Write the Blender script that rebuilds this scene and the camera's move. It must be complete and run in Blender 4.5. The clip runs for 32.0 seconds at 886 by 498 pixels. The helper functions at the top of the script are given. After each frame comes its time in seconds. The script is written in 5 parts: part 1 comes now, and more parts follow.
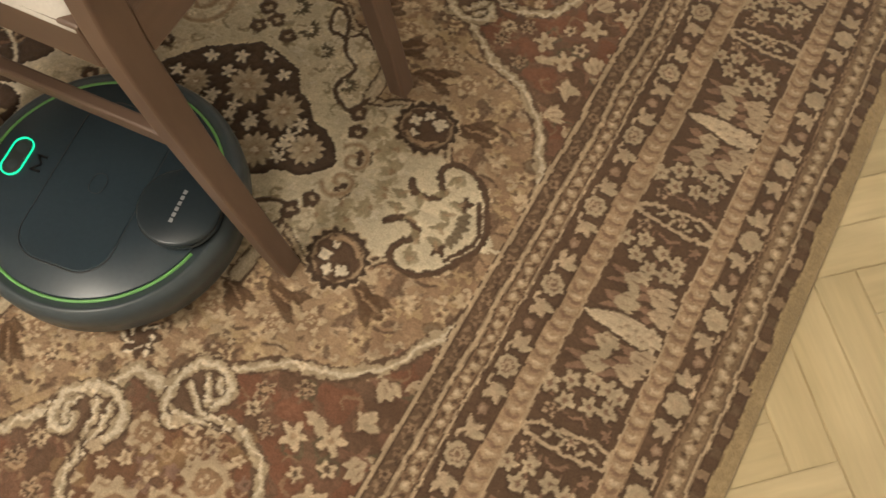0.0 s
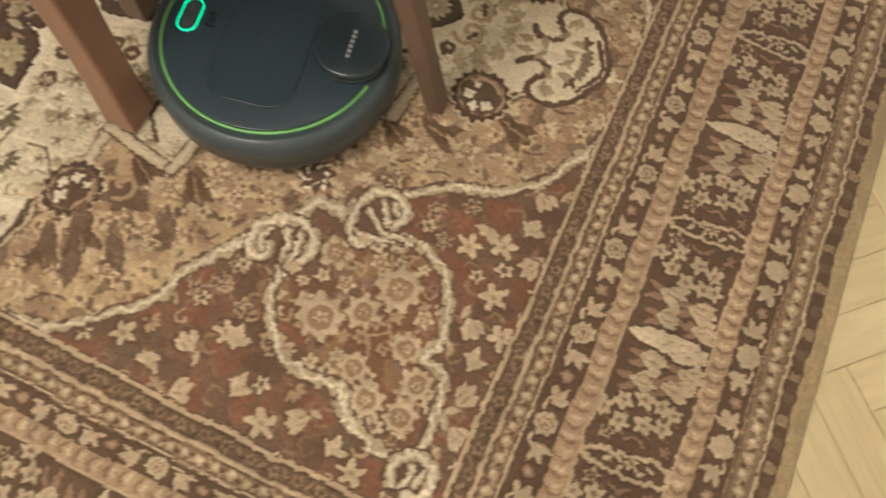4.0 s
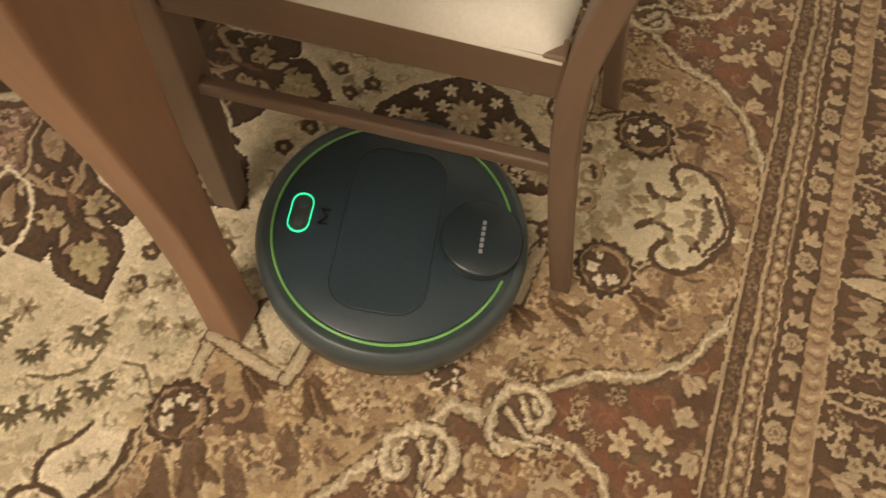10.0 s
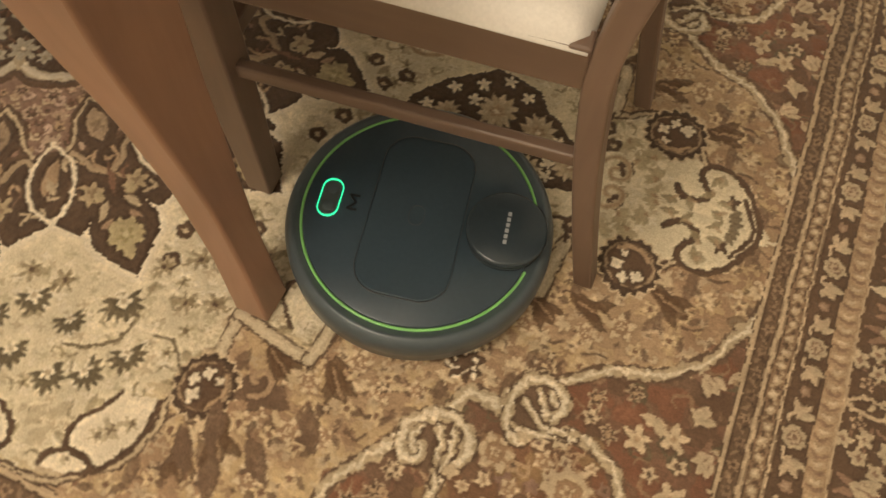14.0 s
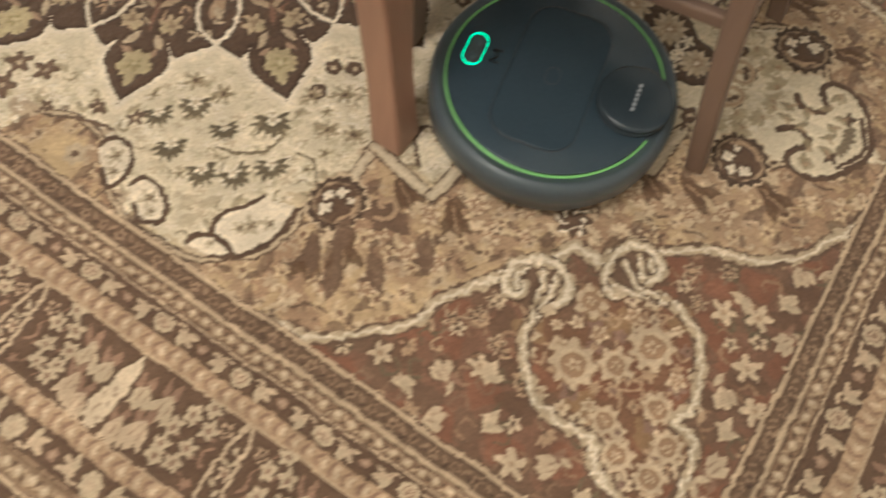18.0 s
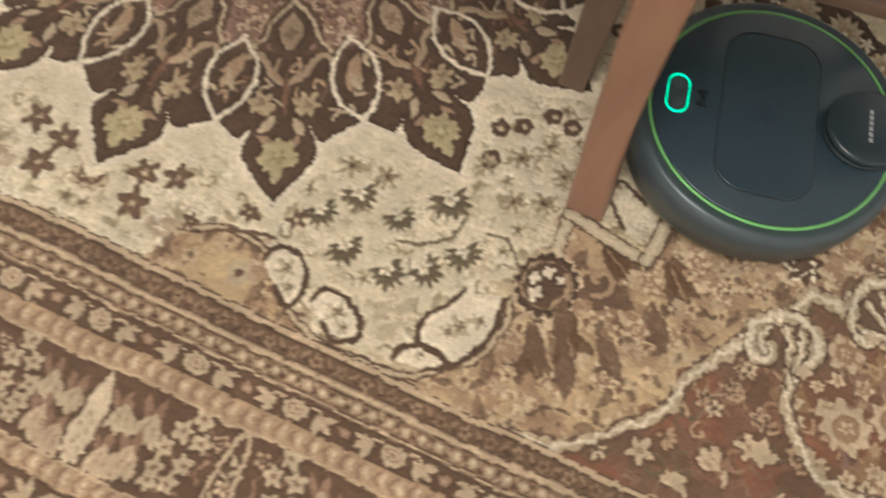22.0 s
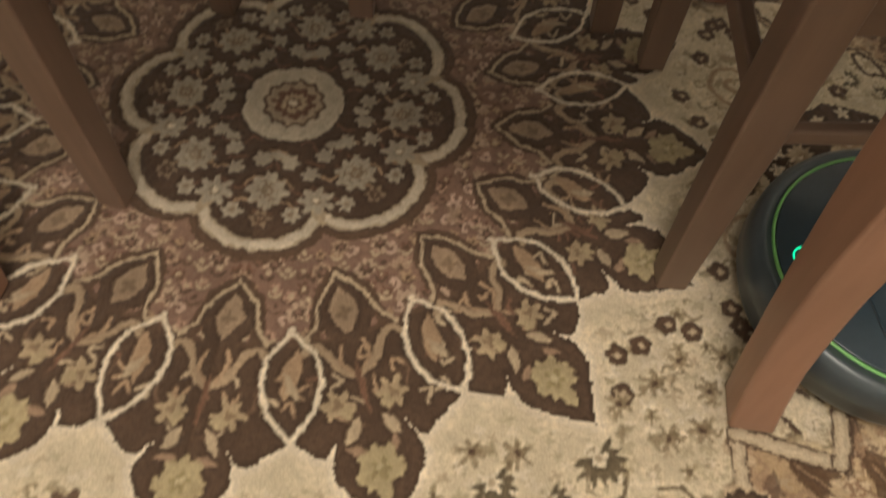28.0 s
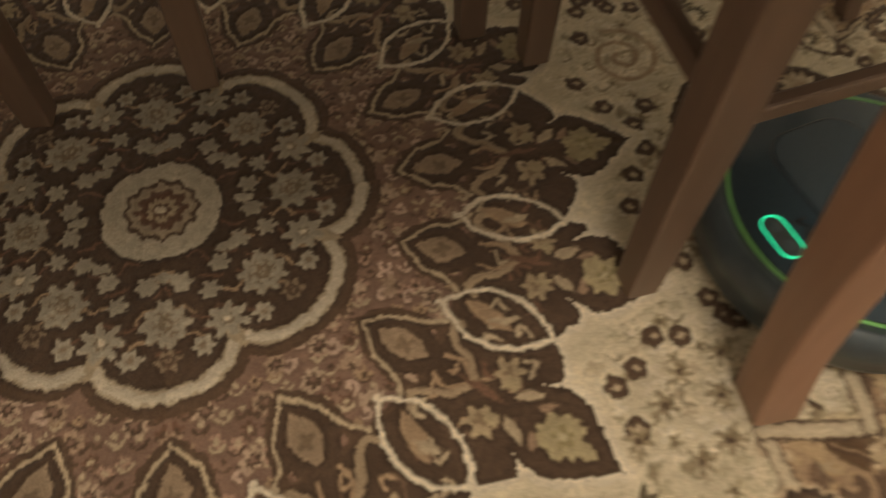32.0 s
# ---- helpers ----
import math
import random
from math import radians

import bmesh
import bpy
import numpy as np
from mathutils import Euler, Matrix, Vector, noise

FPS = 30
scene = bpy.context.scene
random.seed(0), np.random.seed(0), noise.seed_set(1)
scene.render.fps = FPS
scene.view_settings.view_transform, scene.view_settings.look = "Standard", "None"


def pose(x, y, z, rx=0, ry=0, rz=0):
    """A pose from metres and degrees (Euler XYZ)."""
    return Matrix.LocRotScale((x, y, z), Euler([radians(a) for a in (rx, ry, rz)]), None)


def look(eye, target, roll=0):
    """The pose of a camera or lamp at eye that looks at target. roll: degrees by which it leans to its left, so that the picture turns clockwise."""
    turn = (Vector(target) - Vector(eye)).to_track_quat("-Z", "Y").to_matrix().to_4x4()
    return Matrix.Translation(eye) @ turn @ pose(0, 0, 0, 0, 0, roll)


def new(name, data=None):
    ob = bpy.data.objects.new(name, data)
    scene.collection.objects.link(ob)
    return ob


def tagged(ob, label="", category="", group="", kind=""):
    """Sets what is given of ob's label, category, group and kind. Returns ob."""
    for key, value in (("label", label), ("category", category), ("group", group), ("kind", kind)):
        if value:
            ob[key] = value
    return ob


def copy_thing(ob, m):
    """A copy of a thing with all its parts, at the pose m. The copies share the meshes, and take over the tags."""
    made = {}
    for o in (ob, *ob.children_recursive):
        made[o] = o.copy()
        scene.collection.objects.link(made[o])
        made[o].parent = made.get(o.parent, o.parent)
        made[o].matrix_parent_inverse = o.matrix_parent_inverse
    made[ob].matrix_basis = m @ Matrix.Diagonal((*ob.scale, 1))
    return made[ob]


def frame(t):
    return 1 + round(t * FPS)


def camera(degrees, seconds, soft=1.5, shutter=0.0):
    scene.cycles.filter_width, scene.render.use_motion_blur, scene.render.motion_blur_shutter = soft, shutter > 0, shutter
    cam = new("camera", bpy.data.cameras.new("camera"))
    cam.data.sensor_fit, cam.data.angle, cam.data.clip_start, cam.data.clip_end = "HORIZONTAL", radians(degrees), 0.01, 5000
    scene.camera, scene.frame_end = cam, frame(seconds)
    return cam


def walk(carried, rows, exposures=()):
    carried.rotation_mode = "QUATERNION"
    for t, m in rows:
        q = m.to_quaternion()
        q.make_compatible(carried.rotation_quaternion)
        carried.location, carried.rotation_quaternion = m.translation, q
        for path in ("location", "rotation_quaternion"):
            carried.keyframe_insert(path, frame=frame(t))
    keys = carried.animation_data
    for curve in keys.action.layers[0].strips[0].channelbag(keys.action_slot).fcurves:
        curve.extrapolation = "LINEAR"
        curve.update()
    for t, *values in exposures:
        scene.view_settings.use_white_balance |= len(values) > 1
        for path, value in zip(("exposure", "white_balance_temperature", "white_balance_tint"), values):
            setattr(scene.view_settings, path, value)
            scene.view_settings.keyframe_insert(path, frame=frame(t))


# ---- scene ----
cam = camera(61.1, 32.0, soft=1.5, shutter=1.0)
PATH = [
    (0, (1.262, -0.317, 0.894), (0.918, 0.33, -0.967), 3.6),
    (0.5, (1.269, -0.318, 0.896), (0.929, 0.328, -0.966), 3.0),
    (1, (1.265, -0.328, 0.89), (0.928, 0.328, -0.97), 3.3),
    (1.5, (1.256, -0.372, 0.877), (0.968, 0.317, -0.978), 4.5),
    (2, (1.304, -0.407, 0.884), (1.01, 0.165, -1.009), 2.0),
    (2.5, (1.276, -0.471, 0.889), (0.941, 0.083, -1.003), 0.6),
    (3, (1.205, -0.566, 0.896), (0.926, 0.047, -0.988), 1.7),
    (3.5, (1.195, -0.597, 0.899), (0.932, 0.032, -0.981), 3.2),
    (4, (1.156, -0.635, 0.908), (0.92, 0.021, -0.967), 6.5),
    (4.5, (1.105, -0.659, 0.924), (0.83, 0.03, -0.933), 3.1),
    (6.5, (0.933, -0.517, 0.886), (0.806, 0.202, -0.976), 8.4),
    (7, (0.936, -0.519, 0.881), (0.841, 0.15, -1.001), 11.1),
    (7.5, (0.937, -0.529, 0.886), (0.835, 0.145, -0.995), 11.1),
    (8, (0.899, -0.512, 0.91), (0.759, 0.134, -0.978), 9.0),
    (8.5, (0.882, -0.527, 0.891), (0.682, 0.241, -0.945), 6.2),
    (9, (0.878, -0.526, 0.895), (0.677, 0.278, -0.925), 6.3),
    (9.5, (0.881, -0.526, 0.894), (0.693, 0.278, -0.928), 7.4),
    (10, (0.882, -0.534, 0.896), (0.68, 0.26, -0.929), 7.7),
    (10.5, (0.88, -0.538, 0.899), (0.652, 0.242, -0.929), 6.4),
    (11, (0.881, -0.54, 0.898), (0.645, 0.231, -0.932), 5.9),
    (11.5, (0.88, -0.541, 0.9), (0.632, 0.228, -0.929), 5.3),
    (12, (0.88, -0.541, 0.897), (0.633, 0.224, -0.935), 5.4),
    (12.5, (0.881, -0.541, 0.9), (0.638, 0.227, -0.931), 6.1),
    (13, (0.882, -0.546, 0.901), (0.638, 0.223, -0.929), 6.2),
    (13.5, (0.882, -0.545, 0.903), (0.632, 0.226, -0.925), 5.5),
    (15.5, (0.992, -0.569, 0.902), (0.58, 0.127, -0.927), 2.1),
    (16, (0.98, -0.579, 0.882), (0.612, 0.113, -0.959), 3.2),
    (16.5, (0.989, -0.611, 0.893), (0.633, 0.093, -0.945), 3.1),
    (17, (0.976, -0.663, 0.9), (0.617, 0.037, -0.939), 3.7),
    (17.5, (0.953, -0.697, 0.912), (0.586, -0.03, -0.938), 5.2),
    (18, (0.904, -0.738, 0.915), (0.541, -0.115, -0.951), 4.4),
    (18.5, (0.855, -0.787, 0.93), (0.509, -0.168, -0.94), 4.9),
    (19, (0.81, -0.781, 0.924), (0.448, -0.172, -0.946), 3.0),
    (19.5, (0.713, -0.743, 0.906), (0.391, -0.186, -0.988), 4.2),
    (20, (0.648, -0.739, 0.886), (0.371, -0.208, -1.022), 5.4),
    (20.5, (0.571, -0.74, 0.856), (0.402, -0.131, -1.042), 8.4),
    (21, (0.551, -0.74, 0.826), (0.395, -0.112, -1.067), 7.1),
    (21.5, (0.567, -0.743, 0.826), (0.403, -0.124, -1.068), 9.5),
    (22, (0.538, -0.753, 0.851), (0.326, -0.129, -1.037), 6.8),
    (22.5, (0.466, -0.794, 0.865), (0.273, -0.059, -0.985), 8.3),
    (23, (0.423, -0.759, 0.863), (0.222, 0.034, -0.962), 6.5),
    (23.5, (0.393, -0.689, 0.831), (0.191, 0.093, -0.999), 2.7),
    (24, (0.379, -0.659, 0.754), (0.292, 0.215, -1.043), 6.5),
    (24.5, (0.35, -0.681, 0.715), (0.28, 0.266, -1.045), 3.0),
    (26.5, (0.304, -0.693, 0.748), (0.268, 0.258, -1.011), 5.6),
    (27, (0.286, -0.701, 0.744), (0.251, 0.26, -1.009), 5.9),
    (27.5, (0.281, -0.695, 0.744), (0.222, 0.27, -1.007), 5.9),
    (28, (0.275, -0.653, 0.754), (0.176, 0.398, -0.945), 3.2),
    (28.5, (0.267, -0.661, 0.748), (0.206, 0.466, -0.902), 3.8),
    (29, (0.26, -0.659, 0.744), (0.223, 0.478, -0.901), 4.9),
    (29.5, (0.257, -0.633, 0.736), (0.241, 0.484, -0.923), 4.3),
    (30, (0.258, -0.631, 0.734), (0.272, 0.491, -0.921), 4.8),
    (30.5, (0.281, -0.592, 0.728), (0.315, 0.514, -0.936), 3.2),
    (31, (0.275, -0.585, 0.716), (0.404, 0.54, -0.933), 5.0),
    (31.5, (0.244, -0.566, 0.75), (0.488, 0.488, -0.933), 3.7),
    (32, (0.202, -0.525, 0.698), (0.446, 0.504, -0.998), 2.1),
]
walk(cam, [(t, look(eye, target, roll)) for t, eye, target, roll in PATH],
     exposures=[(0, 0.1, 6300, 9), (2, 0.15, 6050, 7), (4.5, 0.22, 6000, 8), (7, 0.2, 6400, 10), (9, 0.05, 6850, 10), (13.5, 0.1, 6950, 9), (16, 0.15, 6450, 9),
                (18.5, 0.28, 5600, 8), (21, 0.25, 5450, 8), (23, 0.15, 5650, 9), (24.5, 0.0, 6000, 10), (28, 0.0, 6150, 10), (30, -0.05, 6400, 10), (31, -0.18, 6650, 10), (32, -0.3, 6600, 9)])

# ---- light ----
world = bpy.data.worlds.new("room_dark")
scene.world = world
world.use_nodes = True
world.node_tree.nodes["Background"].inputs[0].default_value = (0.95, 0.85, 0.7, 1)
world.node_tree.nodes["Background"].inputs[1].default_value = 0.03


# the room's ceiling globe, behind the camera
lamp = bpy.data.lights.new("ceiling_globe_light", "POINT")
lamp.energy, lamp.color, lamp.shadow_soft_size = 82, (1.0, 0.87, 0.71), 0.25
new("ceiling_globe_light", lamp).location = (0.27, -1.12, 2.25)


# ---- materials ----
def nodes_of(name, rough=0.6, metal=0.0):
    m = bpy.data.materials.new(name)
    m.use_nodes = True
    b = m.node_tree.nodes["Principled BSDF"]
    b.inputs["Roughness"].default_value, b.inputs["Metallic"].default_value = rough, metal
    return m, m.node_tree, b


def noise_node(nt, scale, detail=3.0, stretch=None, random_shift=False):
    co = nt.nodes.new("ShaderNodeTexCoord")
    out = co.outputs["Object"]
    mp = nt.nodes.new("ShaderNodeMapping")
    nt.links.new(out, mp.inputs[0])
    if stretch:
        mp.inputs["Scale"].default_value = stretch
    if random_shift:
        info = nt.nodes.new("ShaderNodeObjectInfo")
        mul = nt.nodes.new("ShaderNodeMath")
        mul.operation, mul.inputs[1].default_value = "MULTIPLY", 31.0
        nt.links.new(info.outputs["Random"], mul.inputs[0])
        nt.links.new(mul.outputs[0], mp.inputs["Location"])
    t = nt.nodes.new("ShaderNodeTexNoise")
    t.inputs["Scale"].default_value, t.inputs["Detail"].default_value = scale, detail
    nt.links.new(mp.outputs[0], t.inputs["Vector"])
    return t.outputs["Fac"]


def ramp(nt, fac, stops):
    r = nt.nodes.new("ShaderNodeValToRGB")
    e = r.color_ramp.elements
    while len(e) < len(stops):
        e.new(0.5)
    for k, (p, c) in zip(e, stops):
        k.position, k.color = p, (*c, 1)
    nt.links.new(fac, r.inputs[0])
    return r.outputs[0]


def mix(nt, a, b, fac, mode="MIX"):
    m = nt.nodes.new("ShaderNodeMix")
    m.data_type, m.blend_type = "RGBA", mode
    for k, v in ((6, a), (7, b), (0, fac)):
        if isinstance(v, (int, float)):
            m.inputs[k].default_value = v
        elif isinstance(v, tuple):
            m.inputs[k].default_value = (*v, 1)
        else:
            nt.links.new(v, m.inputs[k])
    return m.outputs[2]


def bump(nt, b, fac, strength, distance):
    n = nt.nodes.new("ShaderNodeBump")
    n.inputs["Strength"].default_value, n.inputs["Distance"].default_value = strength, distance
    nt.links.new(fac, n.inputs["Height"])
    nt.links.new(n.outputs[0], b.inputs["Normal"])


def wood_material(name, light, dark, rough=0.42, stretch=(9, 9, 1.0)):
    m, nt, b = nodes_of(name, rough)
    grain = noise_node(nt, 9.0, 6.0, stretch, True)
    figure = noise_node(nt, 2.2, 2.0, tuple(0.5 * v for v in stretch), True)
    broad = noise_node(nt, 4.0, 2.0, None, True)
    c = mix(nt, ramp(nt, figure, [(0.3, dark), (0.7, light)]), ramp(nt, grain, [(0.25, (0.90, 0.89, 0.88)), (0.75, (1.07, 1.07, 1.07))]), 1.0, "MULTIPLY")
    c = mix(nt, c, ramp(nt, broad, [(0.3, (0.84, 0.82, 0.80)), (0.7, (1.10, 1.08, 1.06))]), 1.0, "MULTIPLY")
    nt.links.new(c, b.inputs["Base Color"])
    r = ramp(nt, broad, [(0.3, (rough - 0.06,) * 3), (0.7, (rough + 0.1,) * 3)])
    nt.links.new(r, b.inputs["Roughness"])
    bump(nt, b, grain, 0.08, 0.001)
    return m


def plain_material(name, colour, rough=0.5, metal=0.0, vary=0.1, scale=60.0, relief=0.05):
    m, nt, b = nodes_of(name, rough, metal)
    n = noise_node(nt, scale, 4.0)
    lo, hi = tuple(c * (1 - vary) for c in colour), tuple(min(1.0, c * (1 + vary)) for c in colour)
    nt.links.new(ramp(nt, n, [(0.3, lo), (0.7, hi)]), b.inputs["Base Color"])
    if relief:
        bump(nt, b, n, relief, 0.001)
    return m


def glow_material(name, colour, strength):
    m, nt, b = nodes_of(name, 0.4)
    b.inputs["Base Color"].default_value = (*colour, 1)
    b.inputs["Emission Color"].default_value = (*colour, 1)
    b.inputs["Emission Strength"].default_value = strength
    return m


chair_wood = wood_material("chair_walnut", (0.198, 0.130, 0.094), (0.152, 0.098, 0.069))
chair_rail_x = wood_material("walnut_lengthwise", (0.198, 0.130, 0.094), (0.152, 0.098, 0.069), 0.42, (1.0, 9, 9))
chair_rail_y = wood_material("walnut_crosswise", (0.198, 0.130, 0.094), (0.152, 0.098, 0.069), 0.42, (9, 1.0, 9))
table_wood = wood_material("table_walnut", (0.335, 0.190, 0.128), (0.262, 0.145, 0.096), 0.38)
plank_wood = wood_material("oak_plank", (0.70, 0.585, 0.36), (0.60, 0.49, 0.285), 0.35, (12, 1.2, 12))
cloth = plain_material("cream_leather_cloth", (0.63, 0.585, 0.525), 0.75, 0, 0.05, 300, 0.25)
robot_top = plain_material("glossy_dark_plastic", (0.032, 0.050, 0.064), 0.24, 0, 0.05, 200, 0.0)
robot_side = plain_material("satin_dark_plastic", (0.058, 0.074, 0.083), 0.34, 0, 0.06, 120, 0.02)
turret_face = plain_material("matt_dark_plastic", (0.023, 0.034, 0.042), 0.27, 0, 0.05, 160, 0.01)
groove = plain_material("dark_groove", (0.016, 0.020, 0.024), 0.5, 0, 0.05, 200, 0.0)
rubber = plain_material("black_rubber", (0.012, 0.012, 0.012), 0.8, 0, 0.1, 90, 0.1)
mark = plain_material("grey_marking", (0.30, 0.31, 0.32), 0.5, 0, 0.05, 90, 0.0)
black_mark = plain_material("black_marking", (0.004, 0.004, 0.004), 0.4, 0, 0.05, 90, 0.0)
green_ring = plain_material("green_trim", (0.19, 0.47, 0.14), 0.35, 0, 0.06, 60, 0.0)
green_light = glow_material("green_light", (0.02, 0.90, 0.42), 1.1)
button_face = plain_material("button_plastic", (0.05, 0.06, 0.062), 0.35, 0, 0.05, 90, 0.0)
paint = plain_material("white_paint", (0.88, 0.885, 0.87), 0.85, 0, 0.04, 30, 0.1)
joint = plain_material("floor_joint", (0.40, 0.31, 0.17), 0.8, 0, 0.2, 60, 0.1)
rug_mat, nt, b = nodes_of("rug_pile", 0.95)
attr = nt.nodes.new("ShaderNodeAttribute")
attr.attribute_name = "pile"
fuzz = noise_node(nt, 420.0, 3.0)
nt.links.new(mix(nt, attr.outputs["Color"], ramp(nt, fuzz, [(0.3, (0.87, 0.865, 0.86)), (0.7, (1.11, 1.105, 1.10))]), 1.0, "MULTIPLY"), b.inputs["Base Color"])
b.inputs["Sheen Weight"].default_value, b.inputs["Sheen Roughness"].default_value = 0.28, 0.5
b.inputs["Specular IOR Level"].default_value = 0.15
bump(nt, b, fuzz, 0.4, 0.002)


# ---- room shell ----
def link(name, bm, mat, parent=None, label=""):
    me = bpy.data.meshes.new(name)
    bm.to_mesh(me)
    bm.free()
    me.materials.append(mat)
    ob = new(name, me)
    ob.parent = parent
    return tagged(ob, label)


def box(bm, x0, x1, y0, y1, z0, z1):
    m = Matrix.Translation(((x0 + x1) / 2, (y0 + y1) / 2, (z0 + z1) / 2)) @ Matrix.Diagonal((x1 - x0, y1 - y0, z1 - z0, 1))
    return bmesh.ops.create_cube(bm, size=1, matrix=m)["verts"]


def slab(name, mat, *b):
    bm = bmesh.new()
    box(bm, *b)
    return tagged(link(name, bm, mat), kind="structure")


floor = slab("floor", joint, -2.7, 3.1, -2.9, 2.5, -0.10, -0.0165)
slab("ceiling", paint, -2.7, 3.1, -2.9, 2.5, 2.60, 2.70)
slab("wall_west", paint, -2.7, -2.4, -2.6, 2.2, -0.010, 2.60)
slab("wall_east", paint, 2.8, 3.1, -2.6, 2.2, -0.010, 2.60)
slab("wall_south", paint, -2.7, 3.1, -2.9, -2.6, -0.010, 2.60)
slab("wall_north", paint, -2.7, 3.1, 2.2, 2.5, -0.010, 2.60)
# ---- rug pattern: small canvases painted with motifs, looked up by the knots of the pile ----
CREAM, PALE, TAN, GOLD = (0.56, 0.478, 0.335), (0.62, 0.535, 0.40), (0.345, 0.236, 0.145), (0.45, 0.33, 0.185)
DARK, BROWN, RUST, ROSE = (0.090, 0.056, 0.036), (0.150, 0.094, 0.060), (0.178, 0.098, 0.062), (0.225, 0.138, 0.098)
OLIVE, UMBER, SAND = (0.135, 0.106, 0.064), (0.118, 0.072, 0.045), (0.415, 0.325, 0.215)
BUFF, BRICK = (0.46, 0.355, 0.235), (0.205, 0.092, 0.054)
rng = np.random.default_rng(7)


def curve_points(pts, closed=False, steps=6):
    """A smooth curve through control points (Catmull-Rom)."""
    p = np.array(pts, float)
    q = np.vstack([p[-1:], p, p[:2]]) if closed else np.vstack([2 * p[0] - p[1], p, 2 * p[-1] - p[-2]])
    out = []
    for i in range(1, len(q) - 2):
        a, b, c, d = q[i - 1:i + 3]
        for t in np.linspace(0, 1, steps, endpoint=False):
            out.append(0.5 * (2 * b + (c - a) * t + (2 * a - 5 * b + 4 * c - d) * t * t + (3 * b - a - 3 * c + d) * t ** 3))
    out.append(q[-2])
    return np.array(out)


class Canvas:
    """A grid of pile colours over a rectangle of the rug, in metres."""

    def __init__(self, x0, x1, y0, y1, step, ground):
        self.x0, self.y0, self.step = x0, y0, step
        self.nx, self.ny = int((x1 - x0) / step) + 1, int((y1 - y0) / step) + 1
        self.c = np.tile(np.array(ground, np.float32), (self.ny, self.nx, 1))
        self.soft = 1.2 * step

    def window(self, xa, xb, ya, yb):
        i0, i1 = max(0, int((xa - self.x0) / self.step)), min(self.nx, int((xb - self.x0) / self.step) + 2)
        j0, j1 = max(0, int((ya - self.y0) / self.step)), min(self.ny, int((yb - self.y0) / self.step) + 2)
        if i1 <= i0 or j1 <= j0:
            return None
        X, Y = np.meshgrid(self.x0 + self.step * np.arange(i0, i1), self.y0 + self.step * np.arange(j0, j1))
        return (slice(j0, j1), slice(i0, i1)), X, Y

    def lay(self, where, d, colour, strength=1.0):
        a = (np.clip(0.5 - d / self.soft, 0, 1) * strength)[..., None]
        self.c[where] = self.c[where] * (1 - a) + np.array(colour, np.float32) * a

    def blob(self, x, y, r, colour, n=0, depth=0.0, turn=0.0, squash=1.0, strength=1.0):
        w = self.window(x - 1.3 * r, x + 1.3 * r, y - 1.3 * r, y + 1.3 * r)
        if w:
            k, X, Y = w
            dx, dy = X - x, (Y - y) / squash
            lobes = 1 - depth + depth * np.cos(n * (np.arctan2(dy, dx) - turn))
            self.lay(k, np.hypot(dx, dy) - r * lobes, colour, strength)

    def leaf(self, x, y, length, width, turn, colour, strength=1.0):
        h = length / 2
        w = self.window(x - h, x + h, y - h, y + h)
        if w:
            k, X, Y = w
            ca, sa = math.cos(turn), math.sin(turn)
            p, q = ((X - x) * ca + (Y - y) * sa) / h, (Y - y) * ca - (X - x) * sa
            self.lay(k, np.abs(q) - width / 2 * (1 - p * p), colour, strength)

    def flower(self, x, y, r, colour, heart, n=6, turn=0.0, depth=0.16):
        self.blob(x, y, r, colour, n, depth, turn)
        self.blob(x, y, r * 0.38, heart, n, 0.1, turn)

    def fan(self, x, y, r, colour, heart, turn):
        """A half-open blossom: five petals in a fan on a small calyx."""
        for k, a in enumerate((-1.25, -0.62, 0.0, 0.62, 1.25)):
            f = r * (0.85 + 0.3 * rng.random())
            self.leaf(x + 0.52 * f * math.cos(turn + a), y + 0.52 * f * math.sin(turn + a), 1.05 * f, 0.42 * r, turn + a, colour)
        self.blob(x, y, 0.3 * r, heart, 3, 0.2, turn)
        self.leaf(x - 0.45 * r * math.cos(turn), y - 0.45 * r * math.sin(turn), 0.7 * r, 0.2 * r, turn, colour, 0.7)

    def wreath(self, x, y, r, n, colour, heart, turn=0.0):
        """A rosette: a ring of round petals about a darker heart with a light eye."""
        self.blob(x, y, 0.95 * r, heart, n, 0.06, turn)
        for k in range(n):
            a = turn + 2 * math.pi * k / n
            self.blob(x + 0.74 * r * math.cos(a), y + 0.74 * r * math.sin(a), (0.27 + 0.1 * rng.random()) * r, colour, 3, 0.22, a)
        self.blob(x, y, 0.3 * r, colour, 5, 0.25, turn)
        self.blob(x, y, 0.12 * r, heart)

    def lobed(self, x, y, length, width, turn, colour, back, strength=1.0):
        """A hanging leaf: a shaded bent stalk side and a pale blade that ends in three lobes."""
        ca, sa = math.cos(turn), math.sin(turn)
        for u, v, l, w, da, c in ((-0.30, 0.42, 0.80, 0.34, -0.45, back), (-0.34, 0.0, 0.8, 0.40, 0.0, back), (0.06, 0.05, 0.80, 0.80, 0.0, colour), (0.12, 0.36, 0.64, 0.44, 0.35, colour),
                                  (0.12, -0.32, 0.66, 0.44, -0.35, colour), (0.30, 0.0, 0.5, 0.46, 0.0, colour)):
            self.leaf(x + length * u * ca - width * v * sa, y + length * u * sa + width * v * ca, l * length, w * width, turn + da, c, strength)
        for v in (-0.2, 0.14):
            self.leaf(x + 0.02 * length * ca - width * v * sa, y + 0.02 * length * sa + width * v * ca, 0.42 * length, 0.09 * width, turn + 0.6 * v, back, 0.7)

